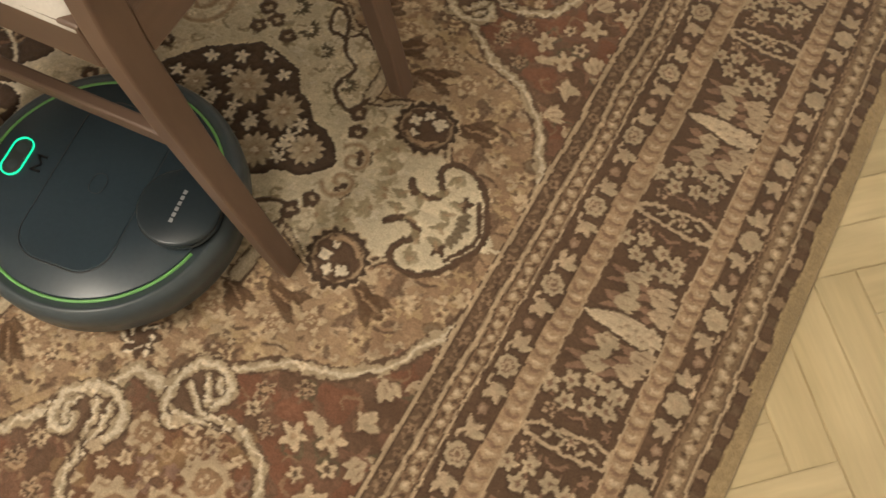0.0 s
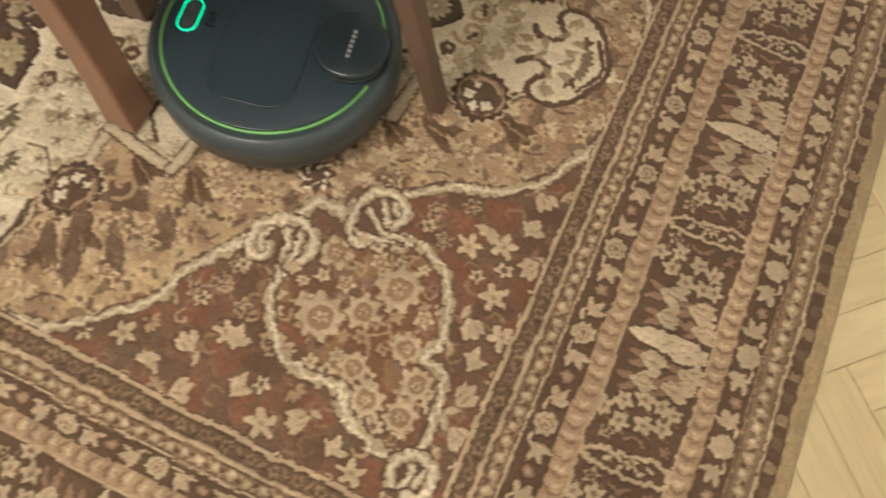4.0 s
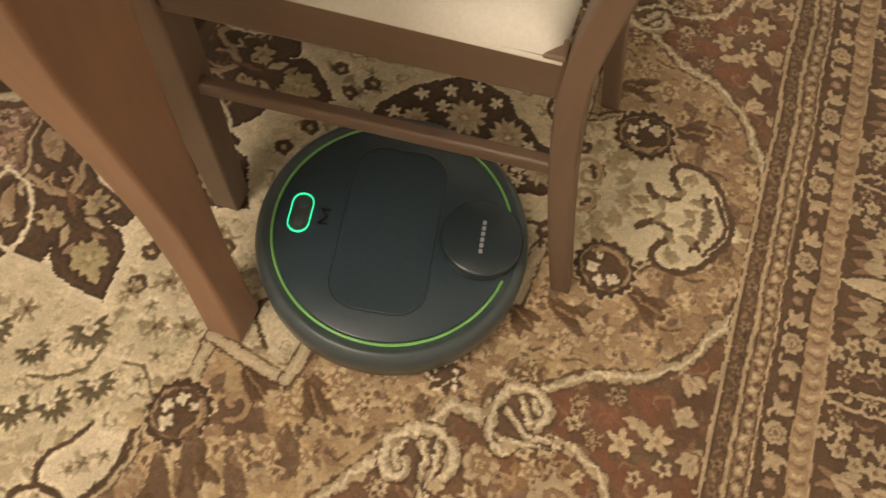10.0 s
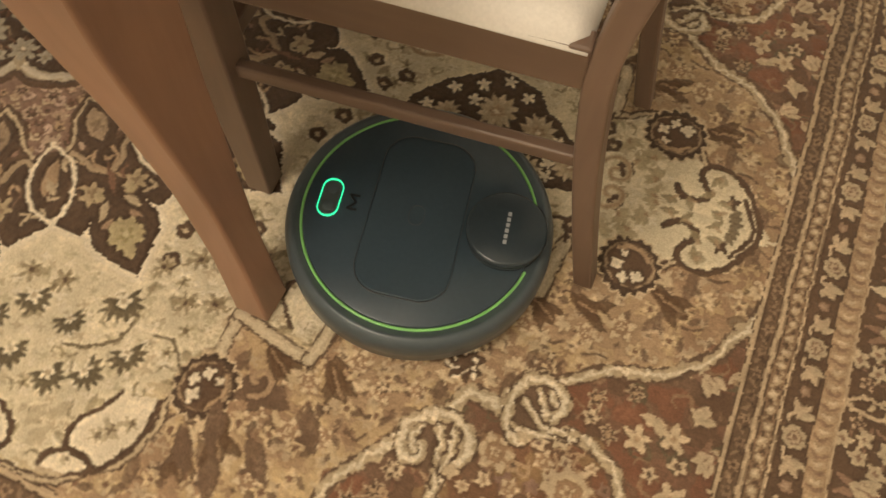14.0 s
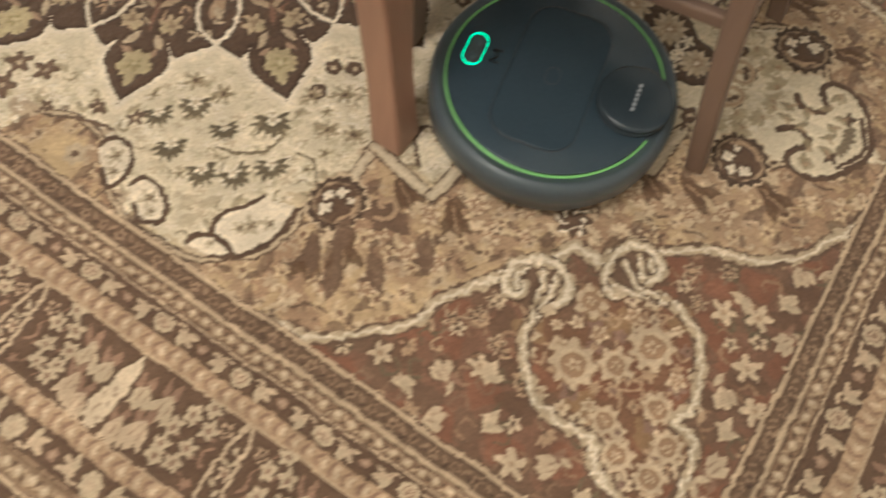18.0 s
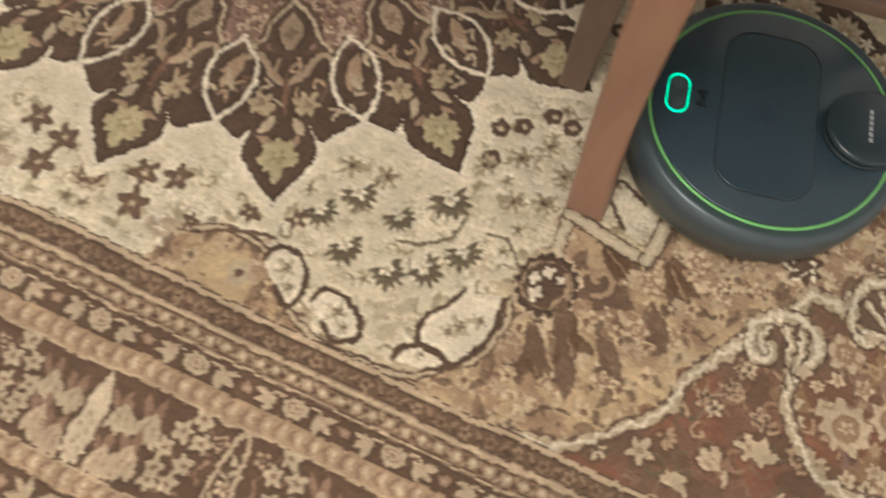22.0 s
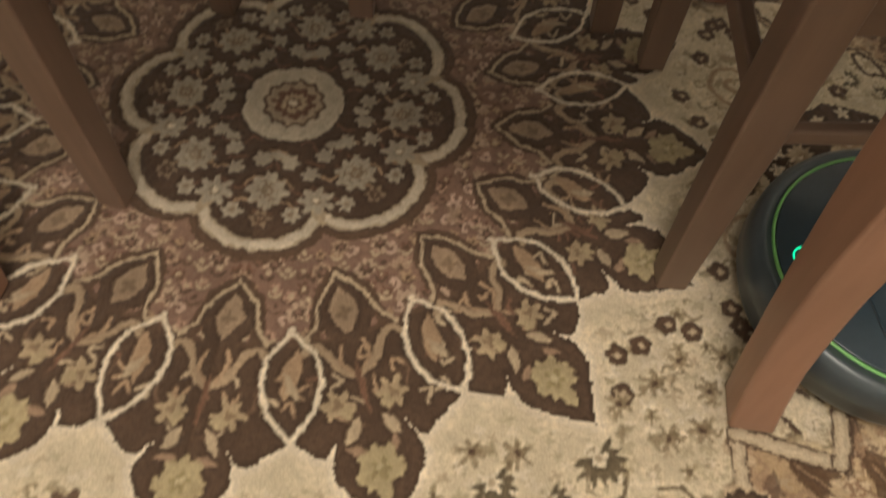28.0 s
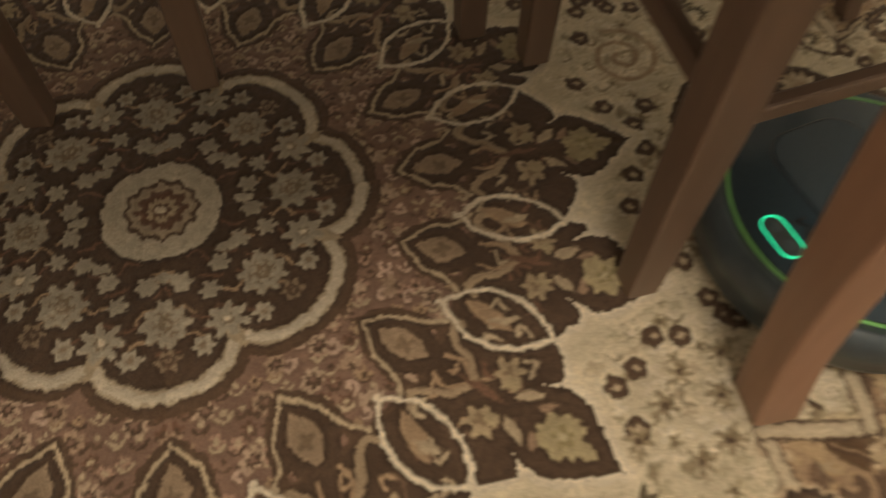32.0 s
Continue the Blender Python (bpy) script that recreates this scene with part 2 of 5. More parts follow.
    def stroke(self, pts, width, colour, closed=False, steps=6, wobble=0.0, strength=1.0):
        p = curve_points(pts, closed, steps)
        if wobble:
            p = p + rng.normal(0, wobble, p.shape)
        m = width
        for a, b in zip(p[:-1], p[1:]):
            w = self.window(min(a[0], b[0]) - m, max(a[0], b[0]) + m, min(a[1], b[1]) - m, max(a[1], b[1]) + m)
            if w:
                k, X, Y = w
                e = b - a
                t = np.clip(((X - a[0]) * e[0] + (Y - a[1]) * e[1]) / max(e @ e, 1e-12), 0, 1)
                self.lay(k, np.hypot(X - a[0] - t * e[0], Y - a[1] - t * e[1]) - width / 2, colour, strength)

    def inside(self, pts, smooth=True):
        p = curve_points(pts, True) if smooth else np.array(pts, float)
        w = self.window(p[:, 0].min(), p[:, 0].max(), p[:, 1].min(), p[:, 1].max())
        k, X, Y = w
        hit = np.zeros(X.shape, bool)
        for a, b in zip(p, np.roll(p, -1, 0)):
            if abs(a[1] - b[1]) > 1e-9:
                hit ^= ((a[1] > Y) != (b[1] > Y)) & (X < (b[0] - a[0]) * (Y - a[1]) / (b[1] - a[1]) + a[0])
        return k, hit

    def fill(self, pts, colour, smooth=True):
        k, hit = self.inside(pts, smooth)
        self.c[k] = np.where(hit[..., None], np.array(colour, np.float32), self.c[k])

    def spiral(self, x, y, r, turns, width, colour, turn=0.0, hand=1):
        t = np.linspace(0.12, 1, 14)
        a = turn + hand * turns * 2 * math.pi * t
        self.stroke(np.column_stack([x + r * t * np.cos(a), y + r * t * np.sin(a)]), width, colour, steps=3)

    def outline(self, power=0.45):
        """Trims every motif: its light side paler and its dark side deeper along the edge."""
        lum = self.c.mean(2)
        soft = np.pad(lum, 2, mode="edge")
        soft = sum(soft[k:k + self.ny] for k in range(5)) / 5
        soft = sum(soft[:, k:k + self.nx] for k in range(5)) / 5
        self.c *= np.clip((lum / soft) ** power, 0.72, 1.38)[..., None]

    def look_up(self, x, y):
        i = np.clip(np.rint((x - self.x0) / self.step).astype(int), 0, self.nx - 1)
        j = np.clip(np.rint((y - self.y0) / self.step).astype(int), 0, self.ny - 1)
        return self.c[j, i]


def scatter(test, x0, x1, y0, y1, gap, tries):
    """Random places, no two nearer than gap, that pass the test."""
    got = []
    for x, y in zip(rng.uniform(x0, x1, tries), rng.uniform(y0, y1, tries)):
        if test(x, y) and all((x - a) ** 2 + (y - b) ** 2 > gap * gap for a, b in got):
            got.append((x, y))
    return got


def in_shape(pts):
    p = curve_points(pts, True)

    def test(x, y):
        hit = False
        for a, b in zip(p, np.roll(p, -1, 0)):
            if (a[1] > y) != (b[1] > y) and x < (b[0] - a[0]) * (y - a[1]) / (b[1] - a[1]) + a[0]:
                hit = not hit
        return hit
    return test


field = Canvas(0, 1.19, 0, 0.69, 0.0018, CREAM)
# the tan zone outside the cream field, bounded by scrolls and steps
edge = [(1.20, 0.0), (1.138, 0.004), (1.132, 0.02), (1.117, 0.044), (1.103, 0.066), (1.075, 0.082), (1.045, 0.078), (1.02, 0.10), (0.955, 0.135), (0.919, 0.115), (0.897, 0.114), (0.889, 0.194),
        (0.839, 0.203), (0.813, 0.204), (0.783, 0.23), (0.75, 0.248), (0.727, 0.302), (0.716, 0.290), (0.691, 0.256), (0.66, 0.264), (0.645, 0.286), (0.650, 0.318), (0.671, 0.324), (0.664, 0.393),
        (0.60, 0.378), (0.556, 0.374), (0.556, 0.43), (0.53, 0.50), (0.534, 0.53), (0.524, 0.582), (0.487, 0.612), (0.45, 0.638), (0.36, 0.645), (0.30, 0.624),
        (0.262, 0.585), (0.20, 0.564), (0.14, 0.585), (0.11, 0.64)]
field.fill(edge + [(0.11, 0.70), (1.2, 0.70)], TAN, smooth=False)
zone = in_shape(edge + [(0.11, 0.70), (1.2, 0.70)])
for x, y in scatter(zone, 0.1, 1.17, 0.02, 0.66, 0.03, 1500):
    field.blob(x, y, 0.03 + 0.02 * rng.random(), (GOLD, TAN, (0.27, 0.165, 0.10))[rng.integers(3)], 3, 0.2, rng.random() * 6, 0.7, 0.55)
for x, y in scatter(zone, 0.1, 1.17, 0.02, 0.66, 0.014, 4600):
    big = 0.007 + 0.008 * rng.random()
    c = (GOLD, SAND, TAN, (0.23, 0.14, 0.085), GOLD, BUFF)[rng.integers(6)]
    field.blob(x, y, big, c, rng.integers(3, 6), 0.3, rng.random() * 6, 0.6 + 0.4 * rng.random(), 0.6)
    if rng.random() < 0.35:
        field.blob(x + 0.003, y - 0.003, big * 0.45, BROWN, 4, 0.3, rng.random() * 6, 1, 0.75)
for x, y in scatter(zone, 0.1, 1.17, 0.02, 0.66, 0.026, 2000):
    kind = rng.integers(4)
    a = rng.uniform(0.8, 2.2)
    if kind == 0:
        field.leaf(x, y, 0.03 + 0.024 * rng.random(), 0.016, a, BROWN, 0.75)
        field.blob(x + 0.006, y + 0.004, 0.009, BROWN, 4, 0.3, a, 1, 0.7)
    elif kind == 1:
        field.blob(x, y, 0.011, BUFF, 5, 0.3, a, 1, 0.8)
        field.blob(x, y, 0.005, BROWN, 5, 0.2, a, 1, 0.8)
    elif kind == 2:
        field.spiral(x, y, 0.009 + 0.004 * rng.random(), 0.8, 0.003, BUFF, rng.random() * 6)
    else:
        field.stroke([(x - 0.015, y), (x, y + rng.uniform(-0.012, 0.012)), (x + 0.012, y - 0.006)], 0.0035, BROWN, steps=4, strength=0.8)
for x, y in scatter(zone, 0.1, 1.17, 0.02, 0.66, 0.033, 1200):
    a = rng.random() * 6
    if rng.random() < 0.5:
        field.fan(x, y, 0.016, (0.50, 0.385, 0.25), TAN, a)
    else:
        field.flower(x, y, 0.012, (0.48, 0.36, 0.22), (0.22, 0.13, 0.08), 5, a, 0.28)
        field.leaf(x + 0.014, y, 0.02, 0.009, a, BROWN, 0.8)
# dark drooping leaves behind the scrolls of the field's edge
for x, y, a in ((0.752, 0.320, 0.75), (0.836, 0.254, 0.85), (0.900, 0.213, 0.55), (0.962, 0.189, 0.1), (0.704, 0.404, 0.9), (0.580, 0.556, 1.1), (0.552, 0.474, 0.9), (0.611, 0.520, 1.0), (0.63, 0.41, 0.6), (1.052, 0.140, 0.3)):
    for da, far, l, w in ((0.0, 0.0, 0.060, 0.026), (0.5, 0.012, 0.046, 0.016), (-0.5, 0.012, 0.044, 0.015), (0.1, -0.018, 0.036, 0.022)):
        field.leaf(x + far * math.cos(a + 2 * da), y + far * math.sin(a + 2 * da), l, w, a + da + rng.uniform(-0.15, 0.15), (0.115, 0.066, 0.036), 0.85)
    field.stroke([(x - 0.02 * math.cos(a), y - 0.02 * math.sin(a)), (x, y), (x + 0.022 * math.cos(a), y + 0.022 * math.sin(a))], 0.003, TAN, steps=4, strength=0.5)
# pale blossoms over the tan ground, and a dark one edged in white under the peak of the line
for x, y, r in ((0.675, 0.420, 0.015), (0.759, 0.394, 0.016), (0.718, 0.366, 0.017), (0.720, 0.373, 0.012), (0.676, 0.481, 0.016), (0.716, 0.472, 0.015), (0.632, 0.476, 0.013), (0.886, 0.243, 0.015), (0.963, 0.221, 0.013),
                (1.003, 0.197, 0.018), (0.798, 0.374, 0.012), (0.781, 0.343, 0.012), (0.660, 0.545, 0.016), (0.618, 0.575, 0.015)):
    a = rng.random() * 6
    field.wreath(x, y, r, 5, (0.50, 0.39, 0.255), (0.30, 0.19, 0.115), a)
    field.leaf(x + 1.3 * r * math.cos(a), y + 1.3 * r * math.sin(a), 1.6 * r, 0.5 * r, a + 0.5, (0.45, 0.34, 0.21))
for x, y in ((0.918, 0.283), (0.936, 0.268), (0.760, 0.389), (0.707, 0.44), (0.854, 0.29)):
    field.blob(x, y, 0.009, BROWN, 5, 0.3, x * 40)
    field.blob(x, y, 0.0035, BUFF)
field.blob(0.838, 0.320, 0.026, UMBER, 8, 0.16, 0.3)
for k in range(11):
    a = 0.571 * k
    f = 0.012 + 0.009 * (k % 2)
    field.leaf(0.838 + f * math.cos(a), 0.320 + f * math.sin(a), 0.012, 0.0055, a + 0.9, PALE)
for k in range(5):
    field.blob(0.838 + 0.009 * math.cos(1.257 * k), 0.320 + 0.009 * math.sin(1.257 * k), 0.0042, UMBER)

# the rust corner with its scalloped cream line
corner = [(1.165, 0.098), (1.157, 0.128), (1.142, 0.148), (1.121, 0.188), (1.076, 0.231), (1.036, 0.247), (1.0, 0.261), (0.95, 0.297), (0.923, 0.300), (0.906, 0.325), (0.898, 0.353), (0.880, 0.350),
          (0.858, 0.351), (0.848, 0.376), (0.840, 0.392), (0.825, 0.396), (0.805, 0.422), (0.800, 0.441), (0.779, 0.468), (0.753, 0.505), (0.735, 0.556), (0.70, 0.594), (0.642, 0.640), (0.59, 0.652)]
corner_shape = corner + [(0.59, 0.70), (1.2, 0.70)]
field.fill(corner_shape, RUST, smooth=False)
rust = in_shape(corner_shape)
for x, y in scatter(rust, 0.6, 1.17, 0.1, 0.67, 0.034, 900):
    field.blob(x, y, 0.03, (BROWN, UMBER, BRICK)[rng.integers(3)], 3, 0.2, rng.random() * 6, 0.8, 0.7)
for x, y in scatter(rust, 0.6, 1.17, 0.1, 0.67, 0.026, 1400):
    a = rng.random() * 6
    field.stroke([(x, y), (x + 0.014 * math.cos(a), y + 0.014 * math.sin(a)), (x + 0.024 * math.cos(a + 0.9), y + 0.024 * math.sin(a + 0.9)), (x + 0.02 * math.cos(a + 1.6), y + 0.02 * math.sin(a + 1.6))], 0.003, ((0.24, 0.15, 0.09), OLIVE, (0.19, 0.12, 0.075))[rng.integers(3)], steps=3)
blossoms = [(0.726, 0.609), (0.803, 0.588), (0.768, 0.624), (0.839, 0.555), (0.82, 0.641), (0.883, 0.604), (0.93, 0.633), (0.969, 0.608), (1.021, 0.62), (1.052, 0.64),
            (1.147, 0.547), (1.077, 0.292), (1.104, 0.304), (1.126, 0.218), (1.127, 0.264), (1.064, 0.322), (1.147, 0.316), (0.854, 0.553), (1.117, 0.374), (1.109, 0.420), (1.128, 0.457), (1.149, 0.419), (1.137, 0.505)]
for k, (x, y) in enumerate(blossoms):
    a = rng.random() * 6
    if k % 3 == 0 or k > 28:
        field.blob(x, y, 0.017 + 0.003 * rng.random(), BUFF, 5, 0.27, a)
        field.blob(x, y, 0.004, TAN)
    elif k % 3 == 1:
        field.lobed(x, y, 0.036, 0.026, a, BUFF, (0.24, 0.14, 0.09))
        field.leaf(x - 0.02 * math.cos(a), y - 0.02 * math.sin(a), 0.022, 0.008, a + 0.9, SAND)
    else:
        field.leaf(x, y, 0.034, 0.014, a, BUFF)
        field.leaf(x + 0.008, y + 0.005, 0.026, 0.011, a + 1.1, SAND)
        field.blob(x - 0.006, y, 0.008, BUFF, 4, 0.3, a)
for x, y in ((0.842, 0.519), (0.779, 0.52), (1.005, 0.294), (1.005, 0.317), (1.031, 0.332), (0.80, 0.5), (1.045, 0.271), (0.81, 0.47)):
    field.blob(x, y, 0.0135, (0.33, 0.24, 0.155), 6, 0.25, x * 50)
    field.blob(x, y, 0.0095, UMBER, 6, 0.25, x * 50)
    field.blob(x, y, 0.004, TAN)


def clear(x, y):
    return rust(x, y) and all((x - a) ** 2 + (y - b) ** 2 > 0.00075 for a, b in blossoms)


for x, y in scatter(clear, 0.6, 1.17, 0.1, 0.67, 0.031, 1200):
    a = rng.random() * 6
    k = rng.integers(5)
    if k == 0:
        field.flower(x, y, 0.009 + 0.004 * rng.random(), BUFF, BROWN, rng.integers(4, 7), a, 0.25)
    elif k == 1:
        field.leaf(x, y, 0.022, 0.010, a, BUFF, 0.9)
        field.leaf(x + 0.006, y + 0.006, 0.018, 0.008, a + 1.2, TAN, 0.9)
    elif k == 2:
        field.fan(x, y, 0.014, TAN, BROWN, a)
    elif k == 3:
        field.spiral(x, y, 0.011, 0.9, 0.003, TAN, a)
# the palmette loop between the two knots
loop = [(0.862, 0.455), (0.863, 0.484), (0.883, 0.522), (0.914, 0.552), (0.957, 0.561), (0.998, 0.557), (1.011, 0.578), (1.039, 0.592), (1.085, 0.602), (1.112, 0.592), (1.113, 0.543), (1.104, 0.488),
        (1.073, 0.4805), (1.082, 0.454), (1.074, 0.417), (1.045, 0.368), (0.999, 0.351), (0.978, 0.352)]
field.fill(loop, (0.185, 0.10, 0.058))
in_loop = in_shape(loop)
for x, y in scatter(in_loop, 0.85, 1.12, 0.34, 0.61, 0.03, 300):
    field.blob(x, y, 0.026, ((0.27, 0.175, 0.09), BRICK, BROWN)[rng.integers(3)], 3, 0.2, rng.random() * 6, 0.8, 0.6)
for x, y in scatter(in_loop, 0.85, 1.12, 0.34, 0.61, 0.024, 300):
    a = rng.random() * 6
    field.stroke([(x, y), (x + 0.016 * math.cos(a), y + 0.016 * math.sin(a)), (x + 0.026 * math.cos(a + 0.9), y + 0.026 * math.sin(a + 0.9))], 0.003, TAN, steps=3)
for x, y in scatter(in_loop, 0.85, 1.12, 0.34, 0.61, 0.021, 500):
    field.flower(x, y, 0.008 + 0.006 * rng.random(), (SAND, BUFF, ROSE, TAN)[rng.integers(4)], (ROSE, TAN, BROWN)[rng.integers(3)], rng.integers(4, 8), rng.random() * 6, 0.2)
for x, y, r, n in ((0.933, 0.490, 0.030, 8), (1.007, 0.414, 0.031, 9), (0.978, 0.461, 0.024, 7), (0.911, 0.404, 0.024, 6), (0.999, 0.530, 0.020, 8), (1.031, 0.557, 0.021, 9), (1.077, 0.512, 0.021, 9), (1.048, 0.479, 0.020, 8), (1.075, 0.556, 0.022, 8),
                   (0.968, 0.392, 0.012, 5), (0.941, 0.437, 0.012, 5), (1.052, 0.437, 0.012, 5)):
    field.wreath(x, y, r, n, BUFF, (0.30, 0.19, 0.112), r * 300)
for line, wide in ((loop, 0.0105), (corner, 0.0105)):
    field.stroke(line, wide + 0.007, BROWN, steps=8, wobble=0.0014)
    field.stroke(line, wide, (0.385, 0.30, 0.195), steps=8, wobble=0.0026)
    field.stroke(line, wide * 0.4, PALE, steps=8, wobble=0.0026, strength=0.6)
# the looped knots: an arch that curls in on itself, with the strands of the line between its feet
arches = ([(0.828, 0.432), (0.832, 0.446), (0.818, 0.452), (0.806, 0.438), (0.808, 0.414), (0.826, 0.396), (0.852, 0.386), (0.874, 0.396), (0.882, 0.414), (0.876, 0.436)],
          [(0.962, 0.340), (0.970, 0.330), (0.972, 0.314), (0.950, 0.299), (0.924, 0.303), (0.908, 0.326), (0.908, 0.356), (0.922, 0.378), (0.938, 0.380)],
          [(1.098, 0.630), (1.090, 0.612), (1.104, 0.590), (1.128, 0.588), (1.142, 0.606), (1.136, 0.630), (1.118, 0.634)])
strands = ([(0.842, 0.402), (0.850, 0.425), (0.856, 0.450), (0.862, 0.470)], [(0.860, 0.402), (0.864, 0.425), (0.862, 0.450)], [(0.822, 0.412), (0.818, 0.430), (0.824, 0.442)],
           [(0.920, 0.366), (0.945, 0.366), (0.972, 0.358), (0.998, 0.352)], [(0.922, 0.332), (0.942, 0.346), (0.962, 0.354), (0.985, 0.353)], [(0.936, 0.314), (0.948, 0.328), (0.956, 0.340)], [(0.953, 0.310), (0.962, 0.322)],
           [(1.112, 0.600), (1.116, 0.618), (1.108, 0.628)], [(1.126, 0.602), (1.124, 0.62)])
for x, y in ((0.844, 0.420), (0.936, 0.338), (1.116, 0.612)):
    field.blob(x, y, 0.037, BROWN, 9, 0.05)
for line, w in [(k, 0.0115) for k in arches] + [(k, 0.0062) for k in strands]:
    field.stroke(line, w + 0.005, UMBER, steps=6, wobble=0.001)
    field.stroke(line, w, (0.385, 0.30, 0.195), steps=6, wobble=0.002)
    field.stroke(line, w * 0.5, PALE, steps=6, wobble=0.002, strength=0.65)
for x, y in ((0.872, 0.446), (0.938, 0.376)):
    field.blob(x, y, 0.0095, BUFF, 5, 0.2, 1.0)

# faint leaves and petals over the cream ground
for x, y in scatter(lambda a, b: not zone(a, b) and a * a + b * b > 0.25, 0.0, 1.0, 0.0, 0.64, 0.0135, 7000):
    field.blob(x, y, 0.006 + 0.005 * rng.random(), (SAND, PALE, (0.43, 0.36, 0.235), (0.66, 0.585, 0.45))[rng.integers(4)], 4, 0.3, rng.random() * 6, 0.8, 0.75)
for x, y in scatter(lambda a, b: not zone(a, b) and a * a + b * b > 0.27, 0.0, 1.0, 0.0, 0.64, 0.024, 3000):
    a = rng.random() * 6
    k = rng.integers(5)
    if k == 0:
        field.spiral(x, y, 0.012, 0.8, 0.003, (0.33, 0.26, 0.16), a)
    elif k == 1:
        field.leaf(x, y, 0.024, 0.010, a, (0.27, 0.21, 0.125), 0.75)
        field.leaf(x + 0.008, y - 0.005, 0.018, 0.007, a + 1.0, (0.30, 0.24, 0.14), 0.7)
    elif k == 2:
        field.stroke([(x, y), (x + 0.012 * math.cos(a), y + 0.012 * math.sin(a)), (x + 0.022 * math.cos(a + 0.7), y + 0.022 * math.sin(a + 0.7))], 0.003, (0.29, 0.225, 0.14), steps=4, strength=0.8)
    elif k == 3:
        field.flower(x, y, 0.009 + 0.003 * rng.random(), (0.36, 0.29, 0.18), (0.20, 0.145, 0.085), 5, a, 0.3)
    else:
        field.blob(x, y, 0.009, (0.31, 0.245, 0.15), 5, 0.35, a, 0.8, 0.6)
        field.blob(x, y, 0.004, PALE)

# steps, scrolls and crescents along the cream field's edge
field.stroke(edge[5:-1], 0.011, UMBER, steps=5, wobble=0.0008)
field.stroke(edge[5:-1], 0.005, SAND, steps=5, wobble=0.0006)
for line in ([(0.556, 0.428), (0.553, 0.376)], [(0.553, 0.376), (0.662, 0.394)], [(0.662, 0.394), (0.671, 0.322)]):
    field.stroke(line, 0.020, UMBER, steps=1)
    field.stroke(line, 0.0145, (0.45, 0.365, 0.25), steps=1)
    field.stroke(line, 0.005, (0.52, 0.43, 0.30), steps=1)
for line in ([(0.837, 0.203), (0.889, 0.194)], [(0.889, 0.194), (0.897, 0.112)]):
    field.stroke(line, 0.022, UMBER, steps=1)
    field.stroke(line, 0.016, (0.45, 0.365, 0.25), steps=1)
    field.stroke(line, 0.006, (0.54, 0.45, 0.32), steps=1)
for shape in ([(0.644, 0.314), (0.645, 0.288), (0.662, 0.268), (0.691, 0.258), (0.715, 0.292), (0.69, 0.316)], [(0.774, 0.212), (0.786, 0.184), (0.814, 0.181), (0.804, 0.204), (0.783, 0.219)],
              [(0.820, 0.186), (0.836, 0.162), (0.862, 0.168), (0.858, 0.190), (0.838, 0.198)]):
    field.fill(shape, (0.60, 0.515, 0.375))
    field.blob(sum(p[0] for p in shape) / len(shape), sum(p[1] for p in shape) / len(shape), 0.012, (0.42, 0.335, 0.22), 4, 0.3, shape[0][0] * 50)
for line in ([(0.637, 0.322), (0.60, 0.305), (0.595, 0.33), (0.62, 0.365)], [(0.690, 0.316), (0.644, 0.314), (0.645, 0.288), (0.662, 0.268), (0.691, 0.258), (0.717, 0.293)], [(0.727, 0.302), (0.726, 0.287), (0.741, 0.230), (0.783, 0.229)],
             [(0.750, 0.268), (0.756, 0.246), (0.772, 0.246)], [(0.815, 0.180), (0.785, 0.183), (0.773, 0.212), (0.783, 0.220), (0.804, 0.204), (0.815, 0.180), (0.827, 0.161), (0.853, 0.144), (0.846, 0.110), (0.861, 0.089), (0.886, 0.083), (0.897, 0.110)],
             [(0.820, 0.186), (0.838, 0.196), (0.860, 0.186)]):
    field.stroke(line, 0.0058, UMBER, wobble=0.0005)
field.blob(0.870, 0.115, 0.018, (0.43, 0.345, 0.225), 5, 0.2, 0.5)
field.blob(0.712, 0.216, 0.017, OLIVE, 8, 0.24, 0.5)
field.blob(0.712, 0.216, 0.007, PALE, 5, 0.2)
field.wreath(0.750, 0.262, 0.013, 6, SAND, TAN)
for x, y, r, turn in ((0.987, 0.111, 0.044, 0.5), (0.562, 0.472, 0.042, 2.0)):
    field.blob(x, y, r * 1.06, BUFF, 17, 0.05)
    field.blob(x, y, r, DARK, 17, 0.06)
    field.blob(x, y, r * 0.80, (0.30, 0.215, 0.135), 0, 0.0, 0.0, 0.9)
    field.blob(x, y, r * 0.74, UMBER, 9, 0.04, turn)
    for a, f, big in ((0.2, 0.42, 0.24), (1.3, 0.45, 0.18), (2.4, 0.40, 0.22), (3.6, 0.42, 0.14)):
        field.blob(x + f * r * math.cos(a + turn), y + f * r * math.sin(a + turn), r * big, PALE, 4, 0.2, a)
    field.stroke([(x + 0.62 * r * math.cos(turn + a), y + 0.62 * r * math.sin(turn + a)) for a in (3.4, 4.0, 4.6, 5.2)], 0.005, TAN, steps=4)
field.blob(0.622, 0.455, 0.026, BROWN, 5, 0.2)
field.leaf(0.634, 0.452, 0.07, 0.03, 0.15, BROWN)
field.spiral(0.618, 0.44, 0.022, 1.1, 0.006, TAN, 1)
for x, y, a in ((0.579, 0.545, 0.9), (0.598, 0.509, 1.2), (0.659, 0.524, 0.8), (0.70, 0.47, 1.0), (0.62, 0.56, 1.3)):
    field.leaf(x, y, 0.062, 0.024, a, BROWN, 0.9)
    field.blob(x, y + 0.01, 0.013, BROWN, 4, 0.3, a)
